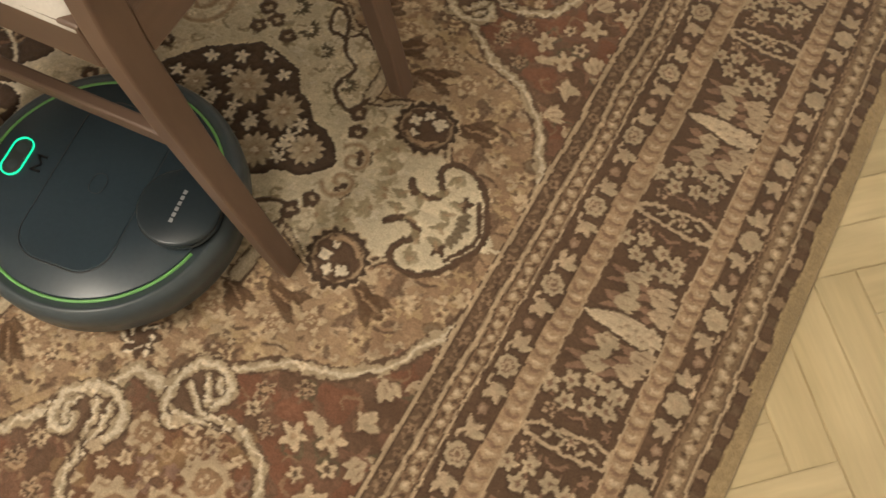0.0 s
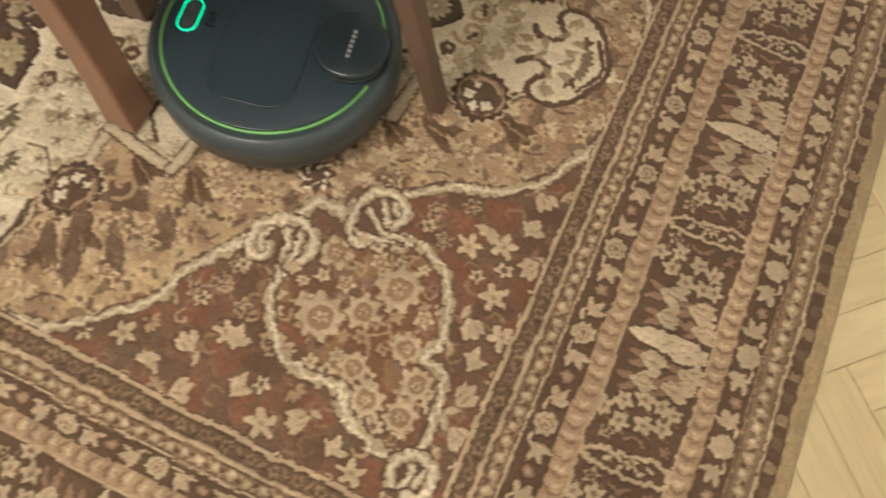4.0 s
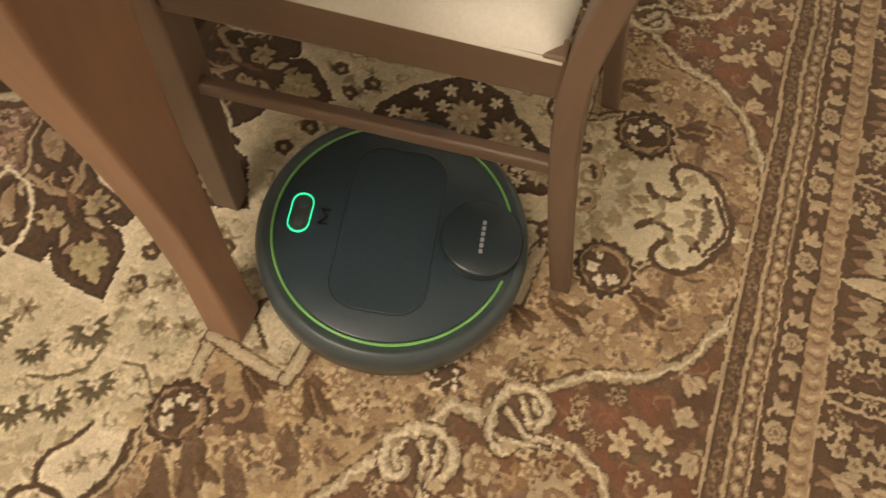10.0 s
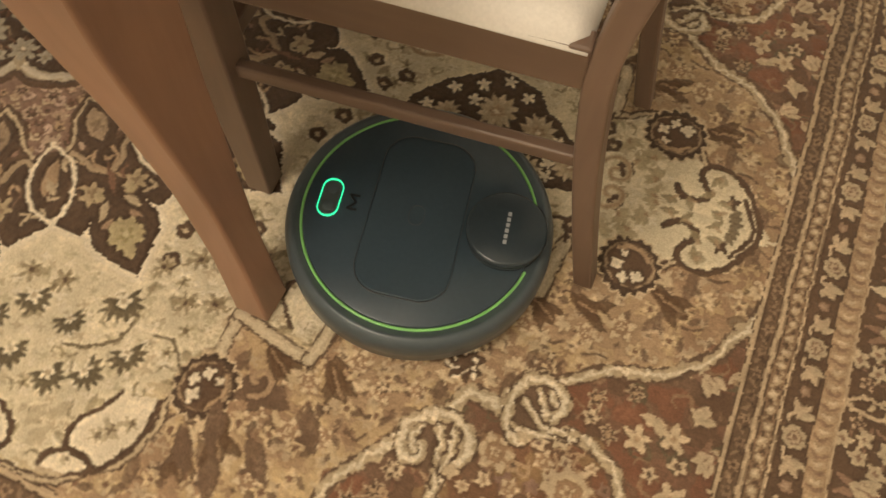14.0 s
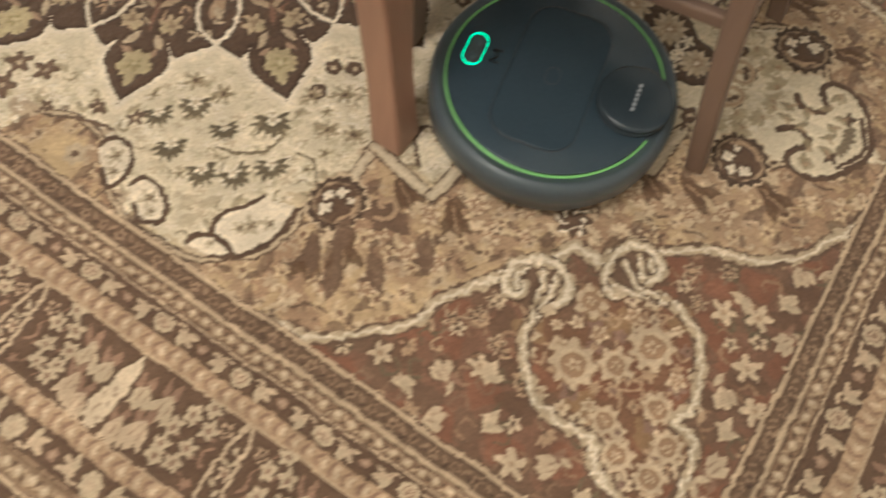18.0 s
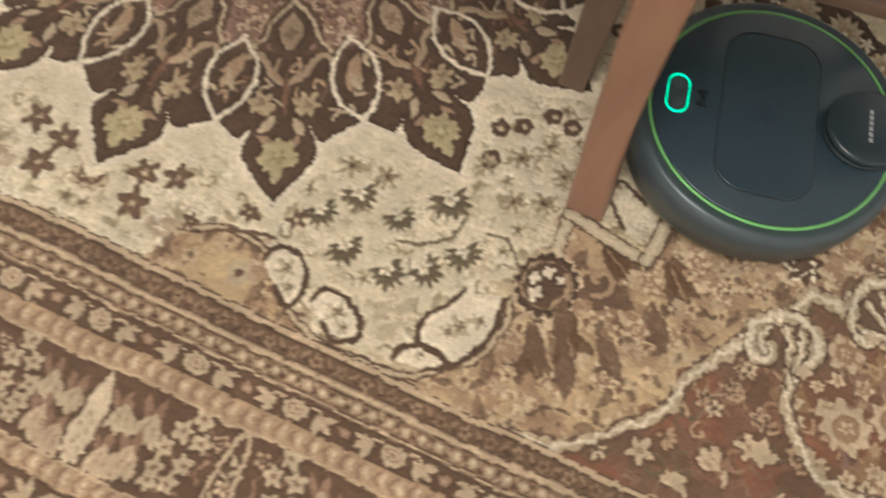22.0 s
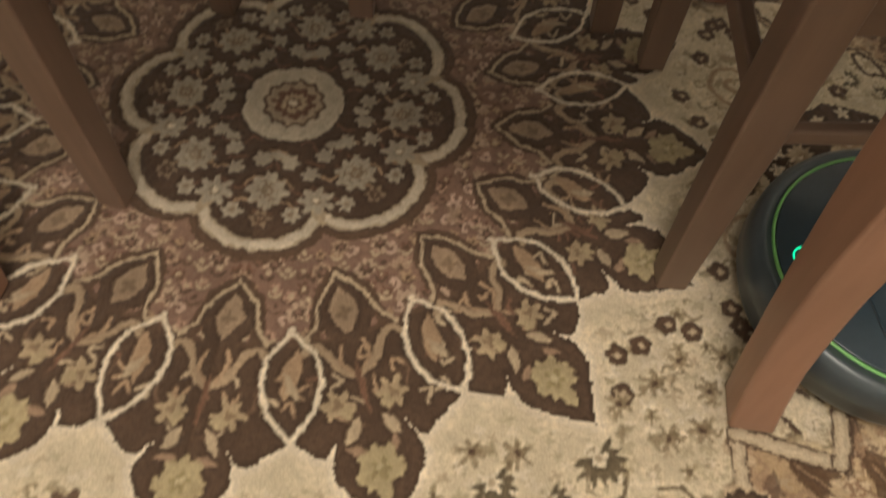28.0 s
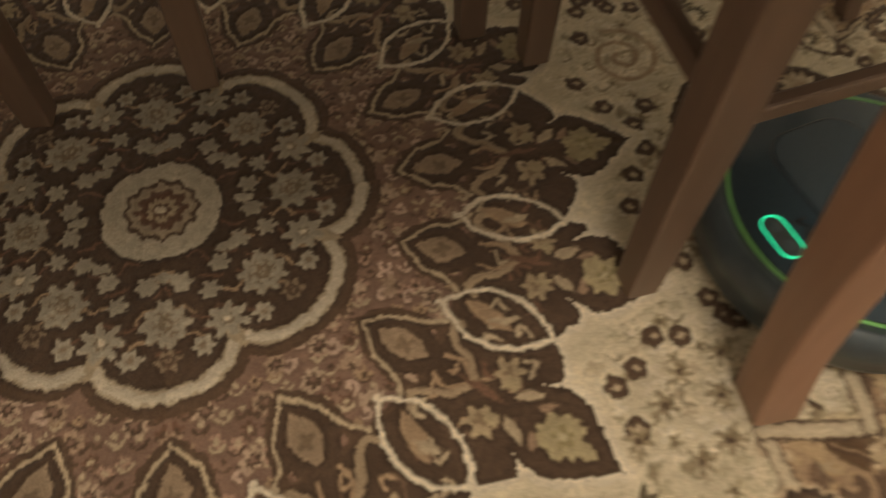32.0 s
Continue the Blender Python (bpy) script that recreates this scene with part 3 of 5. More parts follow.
field.fill([(1.0, 0.0), (1.02, 0.022), (1.045, 0.04), (1.038, 0.062), (1.044, 0.078), (1.075, 0.083), (1.103, 0.066), (1.117, 0.044), (1.133, 0.02), (1.138, 0.0)], CREAM)
crown = [(1.012, 0.034), (1.022, 0.022), (1.038, 0.020), (1.055, 0.028), (1.050, 0.044), (1.039, 0.060), (1.043, 0.076), (1.061, 0.083), (1.083, 0.080), (1.103, 0.066), (1.118, 0.042), (1.132, 0.017), (1.136, -0.01)]
field.stroke(crown, 0.0088, UMBER, wobble=0.0006)
field.stroke([(1.104, 0.046), (1.117, 0.026), (1.124, 0.010), (1.125, -0.01)], 0.006, UMBER)
for y in (0.004, 0.012, 0.020):
    field.leaf(1.102 - 0.25 * y, y, 0.022, 0.010, 0.5 + 20 * y, (0.16, 0.115, 0.07), 0.9)
field.blob(1.090, 0.036, 0.012, UMBER, 4, 0.25, 0.4)
field.blob(1.066, 0.062, 0.011, (0.36, 0.29, 0.19), 4, 0.15)
for x, y in ((1.08, 0.028), (1.06, 0.06), (1.075, 0.008), (1.035, 0.012), (1.055, 0.035), (1.01, 0.01)):
    field.leaf(x, y, 0.026, 0.011, x * 90, (0.25, 0.195, 0.115), 0.85)
    field.leaf(x + 0.004, y + 0.005, 0.016, 0.006, x * 90 + 1.1, TAN, 0.8)
for x, y in ((0.985, 0.03), (0.97, 0.06), (0.95, 0.045), (0.93, 0.075), (0.99, 0.005)):
    field.fan(x, y, 0.018, (0.39, 0.315, 0.20), TAN, x * 60)
big_leaf = [(0.451, 0.596), (0.445, 0.582), (0.451, 0.557), (0.464, 0.541), (0.476, 0.517), (0.50, 0.512), (0.522, 0.508), (0.526, 0.543), (0.518, 0.574), (0.506, 0.596), (0.492, 0.606), (0.477, 0.597)]
small_leaf = [(0.432, 0.625), (0.439, 0.609), (0.456, 0.598), (0.477, 0.597), (0.494, 0.606), (0.47, 0.622)]
round_leaf = [(0.318, 0.602), (0.329, 0.584), (0.356, 0.586), (0.376, 0.598), (0.389, 0.618), (0.376, 0.631), (0.359, 0.634), (0.339, 0.622)]
tall_leaf = [(0.242, 0.581), (0.249, 0.560), (0.271, 0.556), (0.295, 0.571), (0.305, 0.600), (0.294, 0.622), (0.272, 0.608)]
for shape in (big_leaf, small_leaf, round_leaf, tall_leaf):
    field.fill(shape, (0.62, 0.53, 0.39))
for x, y, s in ((0.487, 0.56, 0.016), (0.475, 0.572, 0.010), (0.505, 0.545, 0.012), (0.352, 0.606, 0.015), (0.366, 0.618, 0.009), (0.272, 0.582, 0.015), (0.285, 0.602, 0.011), (0.46, 0.61, 0.007)):
    field.blob(x, y, s, (0.43, 0.35, 0.235), 5, 0.3, x * 60)
    field.blob(x + 0.002, y - 0.002, s * 0.5, (0.22, 0.16, 0.10), 4, 0.3, x * 90)
for shape in (big_leaf[:5], big_leaf[6:] + big_leaf[:1], small_leaf, round_leaf, tall_leaf):
    field.stroke(shape, 0.0068, UMBER, steps=5, wobble=0.0006)
field.stroke([(0.164, 0.580), (0.199, 0.562), (0.240, 0.550)], 0.0055, BROWN)
for line in ([(0.375, 0.495), (0.412, 0.483), (0.435, 0.462), (0.441, 0.436)], [(0.472, 0.44), (0.498, 0.439), (0.524, 0.468)]):
    field.stroke(line, 0.0042, (0.20, 0.15, 0.09))
for x, y in ((0.40, 0.58), (0.415, 0.60), (0.33, 0.56), (0.42, 0.565), (0.31, 0.545)):
    field.leaf(x, y, 0.034, 0.016, x * 20, (0.45, 0.37, 0.25), 0.9)
field.blob(0.215, 0.615, 0.03, GOLD, 5, 0.1)
field.flower(0.225, 0.61, 0.018, SAND, BROWN, 6)

# small flowers strewn over the cream ground
for x, y in ((0.487, 0.258), (0.516, 0.263), (0.456, 0.287), (0.43, 0.302), (0.602, 0.239), (0.572, 0.248), (0.437, 0.345), (0.542, 0.055), (0.597, 0.048), (0.57, 0.02), (0.666, 0.039),
             (0.694, 0.133), (0.687, 0.166), (0.71, 0.154), (0.74, 0.139), (0.554, 0.177), (0.563, 0.226), (0.608, 0.228), (0.584, 0.256), (0.641, 0.223), (0.52, 0.1), (0.91, 0.06), (0.94, 0.03), (0.895, 0.085)):
    field.blob(x, y, 0.0135, UMBER, 5, 0.07, x * 60)
    field.blob(x + 0.001, y, 0.0045, SAND, 4, 0.2)
for x, y, r in ((0.309, 0.460, 0.021), (0.365, 0.466, 0.019), (0.414, 0.419, 0.026), (0.325, 0.529, 0.021), (0.384, 0.536, 0.021), (0.423, 0.513, 0.021), (0.456, 0.477, 0.021), (0.276, 0.499, 0.019),
                (0.701, 0.225, 0.02), (0.725, 0.19, 0.016), (0.686, 0.2, 0.015), (0.76, 0.165, 0.016), (0.80, 0.145, 0.013), (0.86, 0.115, 0.013)):
    out = math.atan2(y, x) + rng.uniform(-0.5, 0.5)
    for k in range(9):
        a = out + (k - 4) * 0.5
        f = r * (0.9 + 0.25 * rng.random())
        field.leaf(x + 0.62 * f * math.cos(a), y + 0.62 * f * math.sin(a), f * 1.0, r * 0.36, a, (OLIVE, (0.155, 0.118, 0.072))[k % 2])
    field.blob(x + 0.2 * r * math.cos(out), y + 0.2 * r * math.sin(out), r * 0.6, OLIVE, 7, 0.2, out)
    field.blob(x - 0.15 * r * math.cos(out), y - 0.15 * r * math.sin(out), r * 0.46, (0.60, 0.52, 0.385), 5, 0.22, out)
    field.blob(x - 0.15 * r * math.cos(out), y - 0.15 * r * math.sin(out), r * 0.16, SAND)
for x, y in ((0.433, 0.355), (0.485, 0.388), (0.518, 0.377), (0.33, 0.425), (0.47, 0.33), (0.53, 0.33), (0.50, 0.30), (0.284, 0.432), (0.55, 0.29)):
    field.blob(x, y, 0.0165, (0.33, 0.26, 0.165), 6, 0.32, x * 30)
    field.blob(x + 0.003, y - 0.002, 0.008, (0.24, 0.18, 0.105), 4, 0.3, x * 50)
    field.blob(x, y, 0.0032, UMBER)
for x, y, s in ((0.057, 0.545, 0.0215), (0.0985, 0.534, 0.021), (0.064, 0.586, 0.0235), (0.14, 0.575, 0.012), (0.20, 0.535, 0.014), (0.255, 0.52, 0.014)):
    field.blob(x, y, s, BROWN, 5, 0.24, x * 70)
    field.blob(x, y, s * 0.2, SAND, 5, 0.3, x * 70)
field.wreath(0.003, 0.574, 0.020, 7, (0.40, 0.32, 0.21), BROWN)
for w, c in ((0.008, SAND), (0.004, TAN)):
    field.spiral(0.597, 0.132, 0.052, 2.2, w, c, 0.5, 1)
    field.spiral(0.93, 0.02, 0.03, 1.6, w, c, 0.5, 1)

# the dark cartouche with white flowers
cart = [(0.612, 0.0), (0.622, 0.027), (0.652, 0.066), (0.692, 0.094), (0.716, 0.111), (0.753, 0.109), (0.785, 0.098), (0.808, 0.074), (0.830, 0.064), (0.849, 0.046), (0.873, 0.040), (0.894, 0.026), (0.912, 0.0)]
cart = cart + [(x, -y) for x, y in cart[-2:0:-1]]
field.stroke(cart, 0.022, CREAM, closed=True)
field.fill(cart, DARK)
for x, y, r in ((0.738, 0.042, 0.031), (0.806, 0.034, 0.029), (0.866, 0.002, 0.025), (0.672, 0.012, 0.020)):
    for k in range(12):
        a = 0.5236 * k
        field.leaf(x + 0.6 * r * math.cos(a), y + 0.6 * r * math.sin(a), 0.85 * r, 0.34 * r, a, (SAND, (0.48, 0.39, 0.27))[k % 2])
    field.blob(x, y, r * 0.58, SAND, 11, 0.14)
    field.blob(x, y, r * 0.36, TAN, 7, 0.2)
    field.blob(x, y, r * 0.18, PALE, 7, 0.2)
for x, y in ((0.739, 0.098), (0.773, 0.080), (0.666, 0.055), (0.703, 0.078), (0.700, 0.048), (0.775, 0.004), (0.838, 0.030), (0.704, 0.006), (0.640, 0.014), (0.835, 0.008), (0.742, 0.006)):
    field.blob(x, y, 0.0115, PALE, 5, 0.30, x * 60)

# the medallion: pendants, vases and almond rings round a dark rosette
leaf_at = [0, 23, 47, 69, 90]
ring_at = [12.5, 36, 58, 77]


def polar(deg, r, side=0.0):
    a = radians(deg)
    return (r * math.sin(a) + side * math.cos(a), r * math.cos(a) - side * math.sin(a))


def medallion_shape(grow):
    out = []
    for a0, a1, am in zip(leaf_at[:-1], leaf_at[1:], ring_at):
        out += [polar(a0, 0.558 + grow), polar(a0, 0.558 + grow), polar(a0, 0.528 + grow, 0.026), polar(a0, 0.500 + grow, 0.046), polar(a0, 0.478 + grow, 0.045), polar(a0, 0.458 + grow, 0.036), polar(a0, 0.458 + grow, 0.036),
                polar(a0, 0.475 + grow, 0.056), polar(am, 0.456 + grow), polar(am, 0.456 + grow), polar(a1, 0.475 + grow, -0.056),
                polar(a1, 0.458 + grow, -0.036), polar(a1, 0.458 + grow, -0.036), polar(a1, 0.478 + grow, -0.045), polar(a1, 0.500 + grow, -0.046), polar(a1, 0.528 + grow, -0.026)]
    return out + [polar(90, 0.558 + grow), polar(90, 0.558 + grow)]


half = medallion_shape(0.0)
whole = half + [(x, -y) for x, y in half[-2::-1]]
whole = whole + [(-x, y) for x, y in whole[-2:0:-1]]
field.stroke(half, 0.030, (0.60, 0.51, 0.36), steps=4)
field.stroke(half, 0.014, PALE, steps=4)
field.fill(whole, DARK)
for r, c in ((0.352, UMBER), (0.346, ROSE)):
    field.blob(0, 0, r, c)
for x, y in scatter(lambda a, b: 0.055 < a * a + b * b < 0.116, 0, 0.345, 0, 0.345, 0.0145, 2600):
    k = rng.integers(4)
    if k == 0:
        field.spiral(x, y, 0.009, 0.9, 0.0028, (0.45, 0.32, 0.24), rng.random() * 6)
    else:
        field.flower(x, y, 0.006 + 0.004 * rng.random(), (ROSE, TAN, RUST, (0.38, 0.24, 0.17))[rng.integers(4)], (UMBER, SAND)[rng.integers(2)], 5, rng.random() * 6, 0.25)
        field.stroke([(x - 0.008, y + 0.004), (x, y + 0.009), (x + 0.007, y + 0.003)], 0.0026, (UMBER, SAND, BROWN)[rng.integers(3)], steps=3)
for x, y in scatter(lambda a, b: 0.055 < a * a + b * b < 0.112, 0, 0.34, 0, 0.34, 0.034, 900):
    a = rng.random() * 6
    c = ((0.40, 0.29, 0.205), (0.34, 0.235, 0.16))[rng.integers(2)]
    if rng.random() < 0.55:
        field.blob(x, y, 0.0125, c, 7, 0.14, a)
        field.blob(x + 0.001, y + 0.001, 0.0085, UMBER, 6, 0.16, a)
        field.blob(x + 0.001, y, 0.0045, ROSE, 5, 0.2, a)
    else:
        field.fan(x, y, 0.016, c, BROWN, a)
for x, y in scatter(lambda a, b: 0.135 < a * a + b * b < 0.19, 0, 0.46, 0, 0.46, 0.02, 900):
    a = rng.random() * 6
    field.stroke([(x, y), (x + 0.012 * math.cos(a), y + 0.012 * math.sin(a)), (x + 0.016 * math.cos(a + 1.2), y + 0.016 * math.sin(a + 1.2))], 0.0035, (TAN, RUST, SAND)[rng.integers(3)], steps=3)
for a in leaf_at:
    tip, left, right, foot = polar(a, 0.268), polar(a, 0.315, 0.034), polar(a, 0.315, -0.034), polar(a, 0.372)
    vase = [tip, polar(a, 0.285, 0.016), left, polar(a, 0.345, 0.022), foot, polar(a, 0.345, -0.022), right, polar(a, 0.285, -0.016)]
    field.stroke([tip, polar(a, 0.29, 0.024), left, polar(a, 0.335, 0.036), polar(a + 6, 0.345)], 0.011, UMBER, steps=4)
    field.stroke([tip, polar(a, 0.29, -0.024), right, polar(a, 0.335, -0.036), polar(a - 6, 0.345)], 0.011, UMBER, steps=4)
    field.fill(vase, DARK)
    field.stroke([polar(a, 0.345, 0.05), polar(a, 0.328, 0.035), polar(a, 0.30, 0.026), polar(a, 0.272)], 0.004, SAND, steps=4)
    field.stroke([polar(a, 0.345, -0.05), polar(a, 0.328, -0.035), polar(a, 0.30, -0.026), polar(a, 0.272)], 0.004, SAND, steps=4)
    field.leaf(*polar(a, 0.318), 0.058, 0.030, math.pi / 2 - radians(a), (0.30, 0.215, 0.14))
    field.blob(*polar(a, 0.318), 0.017, (0.30, 0.215, 0.14), 6, 0.2, a)
    field.blob(*polar(a, 0.320), 0.010, (0.21, 0.145, 0.09), 4, 0.25, a)
    for s in (-1, 1):
        field.stroke([polar(a, 0.40), polar(a, 0.385, s * 0.02), polar(a, 0.362, s * 0.03), polar(a, 0.352, s * 0.044), polar(a, 0.36, s * 0.052)], 0.0075, (0.34, 0.25, 0.16), steps=4)
        field.stroke([polar(a, 0.36, s * 0.012), polar(a, 0.378, s * 0.016), polar(a, 0.392, s * 0.006)], 0.004, TAN, steps=4)
        field.stroke([polar(a, 0.452, s * 0.010), polar(a, 0.44, s * 0.026), polar(a, 0.415, s * 0.052), polar(a, 0.395, s * 0.052)], 0.0035, BROWN, steps=4)
        field.blob(*polar(a, 0.425, s * 0.03), 0.0185, (0.36, 0.275, 0.17), 6, 0.24, a * 7 + s)
        field.blob(*polar(a, 0.425, s * 0.03), 0.007, (0.25, 0.175, 0.105), 3, 0.3, a)
        field.blob(*polar(a, 0.433, s * 0.022), 0.009, (0.38, 0.30, 0.18), 4, 0.2, a)
        field.leaf(*polar(a, 0.455, s * 0.02), 0.03, 0.012, -radians(a) + s, SAND)
    field.leaf(*polar(a, 0.41), 0.06, 0.008, math.pi / 2 - radians(a), RUST)
    for k in range(5):
        b_ = math.pi / 2 - radians(a) + k * 1.257
        x_, y_ = polar(a, 0.497)
        field.blob(x_ + 0.014 * math.cos(b_), y_ + 0.014 * math.sin(b_), 0.0105 + 0.003 * rng.random(), (0.36, 0.29, 0.165), 4, 0.14, b_)
    field.blob(*polar(a, 0.497), 0.026, (0.38, 0.31, 0.18), 8, 0.22, a)
    field.leaf(*polar(a, 0.518), 0.034, 0.016, math.pi / 2 - radians(a), (0.38, 0.31, 0.18))
    field.blob(*polar(a, 0.499), 0.012, (0.29, 0.235, 0.12), 5, 0.25, 1)
    field.blob(*polar(a, 0.497), 0.005, (0.42, 0.35, 0.22), 4, 0.2, 1)
    field.leaf(*polar(a, 0.475, 0.02), 0.022, 0.008, a, (0.30, 0.2, 0.13))
    field.leaf(*polar(a, 0.475, -0.02), 0.022, 0.008, a + 2, (0.30, 0.2, 0.13))
for a in ring_at:
    ring = [polar(a, 0.334), polar(a, 0.334), polar(a, 0.362, 0.024), polar(a, 0.393, 0.031), polar(a, 0.428, 0.023), polar(a, 0.457), polar(a, 0.457), polar(a, 0.428, -0.023), polar(a, 0.393, -0.031), polar(a, 0.362, -0.024)]
    field.stroke(ring, 0.0052, PALE, closed=True, steps=4)
    field.leaf(*polar(a, 0.385), 0.06, 0.02, math.pi / 2 - radians(a) + 0.3, TAN)
    field.leaf(*polar(a, 0.40), 0.035, 0.009, math.pi / 2 - radians(a) - 0.4, SAND)

star = [polar(a, 0.2 + 0.033 * abs(math.cos(radians(4 * a))) ** 0.7) for a in np.arange(0, 361, 5.625)]
field.stroke(star, 0.026, UMBER, closed=True, steps=3)
field.fill(star, DARK)
for x, y in scatter(lambda a, b: 0.0055 < a * a + b * b < 0.030, -0.01, 0.19, -0.01, 0.19, 0.021, 500):
    a = rng.random() * 6
    field.stroke([(x - 0.012, y), (x, y + 0.008 * math.sin(a)), (x + 0.012, y + 0.006)], 0.0028, (TAN, RUST)[rng.integers(2)], steps=3)
field.stroke([(0.96 * x, 0.96 * y) for x, y in star], 0.0155, (0.40, 0.32, 0.22), closed=True, steps=3, wobble=0.0006)
field.stroke([(0.96 * x, 0.96 * y) for x, y in star], 0.010, (0.54, 0.465, 0.35), closed=True, steps=3, wobble=0.001)
SHELL = (0.37, 0.32, 0.24)
for k in range(4):
    a = 45 * k
    field.wreath(*polar(a, 0.146), 0.0262, 9, SHELL, (0.25, 0.185, 0.12), a)
    field.wreath(*polar(a, 0.146), 0.0165, 6, SHELL, (0.25, 0.185, 0.12), a + 0.4)
    for s in (-1, 1):
        field.flower(*polar(a, 0.178, s * 0.037), 0.0125, SHELL, (0.27, 0.205, 0.135), 6, a)
        field.blob(*polar(a, 0.098, s * 0.018), 0.0125, SHELL, 6, 0.14, a)
    field.wreath(*polar(a, 0.186), 0.0135, 6, (0.25, 0.185, 0.12), UMBER, a)
    field.blob(*polar(a, 0.09), 0.012, SHELL, 4, 0.1, a, 0.6)
    field.leaf(*polar(a + 22.5, 0.182), 0.05, 0.016, math.pi / 2 - radians(a + 22.5), SAND)
    field.blob(*polar(a + 22.5, 0.165), 0.0235, SHELL, 7, 0.2, math.pi / 2 - radians(a + 22.5))
    field.blob(*polar(a + 22.5, 0.165), 0.008, (0.27, 0.205, 0.135), 6, 0.2, a)
    field.blob(*polar(a + 22.5, 0.163), 0.004, PALE)
    field.blob(*polar(a + 22.5, 0.122), 0.012, SHELL, 6, 0.2, a)
field.blob(0, 0, 0.067, (0.49, 0.425, 0.32), 14, 0.012)
for k in range(14):
    field.blob(*polar(25.7 * k, 0.054), 0.0055, (0.42, 0.355, 0.26), 4, 0.2, k, 1.0, 0.7)
field.blob(0, 0, 0.043, BROWN, 12, 0.05)
field.blob(0, 0, 0.037, (0.38, 0.30, 0.21), 12, 0.05)
field.blob(0, 0, 0.029, RUST, 10, 0.1)
field.blob(0, 0, 0.018, SAND, 10, 0.14)
field.blob(0, 0, 0.010, RUST, 6, 0.15)
field.blob(0, 0, 0.005, PALE)

# border: one repeat of the main band and one of the flower bands, w is the way out from the field
MAIN, SMALL, WIDE = 0.327, 0.1225, 0.366
PETAL, SHADE = (0.43, 0.325, 0.215), (0.245, 0.150, 0.098)
band = Canvas(0, MAIN, 0.136, 0.250, 0.0015, UMBER)
for s in (-MAIN, 0, MAIN):
    for side in (-1, 1):
        for w, ds, length, turn in ((0.178, 0.060, 0.046, 0.12), (0.217, 0.054, 0.046, 0.05), (0.181, 0.029, 0.040, -0.05), (0.228, 0.031, 0.042, -0.1)):
            band.lobed(s + side * ds, w, length, 0.027, math.pi / 2 + side * turn, PETAL if w > 0.2 else SAND, SHADE)
    band.leaf(s - 0.002, 0.193, 0.104, 0.036, math.pi / 2 - 0.05, UMBER)
    band.leaf(s - 0.002, 0.190, 0.100, 0.025, math.pi / 2 - 0.05, (0.52, 0.415, 0.285))
    band.leaf(s - 0.004, 0.213, 0.066, 0.030, math.pi / 2 - 0.05, (0.52, 0.415, 0.285))
    band.blob(s - 0.004, 0.229, 0.016, (0.50, 0.395, 0.27), 7, 0.16)
    for k in range(8):
        band.leaf(s - 0.004 + 0.007 * math.sin(2.4 * k), 0.190 + 0.0065 * k, 0.008, 0.003, 1.2, SHADE, 0.7)
    mid = s + MAIN / 2
    for w, ds in ((0.146, 0.054), (0.170, 0.044), (0.166, 0.070), (0.198, 0.051), (0.220, 0.056), (0.189, 0.081), (0.211, 0.079), (0.226, 0.077)):
        for side in (-1, 1):
            r = 0.0128 - 0.02 * max(0.0, w - 0.2)
            band.blob(mid + side * ds, w, r, SAND, 5, 0.2, w * 300 + side)
            band.blob(mid + side * ds, w, 0.0042, SHADE, 4, 0.2)
            band.leaf(mid + side * (ds - 0.012), w + 0.006, 0.012, 0.003, 1.0 + side, SHADE, 0.7)
    ring = [(-0.003, 0.141), (0.0065, 0.160), (0.0105, 0.191), (0.0145, 0.2217), (0.008, 0.242), (-0.009, 0.244), (-0.0137, 0.2215), (-0.0143, 0.194), (-0.0135, 0.160), (-0.009, 0.147)]
    band.stroke([(mid + a, w) for a, w in ring], 0.0044, PETAL, closed=True, steps=6, wobble=0.0013)
    band.flower(mid + 0.002, 0.201, 0.0095, PETAL, SHADE, 5, 1, 0.28)
    for a, w, turn in ((-0.002, 0.172, 1.0), (0.004, 0.184, 2.0), (-0.005, 0.214, 0.9), (0.004, 0.224, 2.1), (-0.004, 0.190, 0.4)):
        band.leaf(mid + a, w, 0.013, 0.0052, turn, SAND)
    for side in (-1, 1):
        band.wreath(mid + side * 0.027, 0.160, 0.010, 5, (0.34, 0.24, 0.155), UMBER)
        band.blob(mid + side * 0.030, 0.232, 0.008, SHADE, 5, 0.25)
        band.stroke([(mid + side * 0.028, 0.182), (mid + side * 0.033, 0.196), (mid + side * 0.026, 0.208)], 0.003, SHADE, steps=4)

strip = Canvas(0, SMALL, 0, WIDE + 0.03, 0.0015, UMBER)
sx, sw = np.meshgrid(strip.step * np.arange(strip.nx), strip.step * np.arange(strip.ny))
everywhere = (slice(0, strip.ny), slice(0, strip.nx))
CORD, CORD_LOW = (0.42, 0.315, 0.205), (0.27, 0.18, 0.112)


def stripe(w0, w1, colour):
    strip.lay(everywhere, np.abs(sw - (w0 + w1) / 2) - (w1 - w0) / 2, colour)


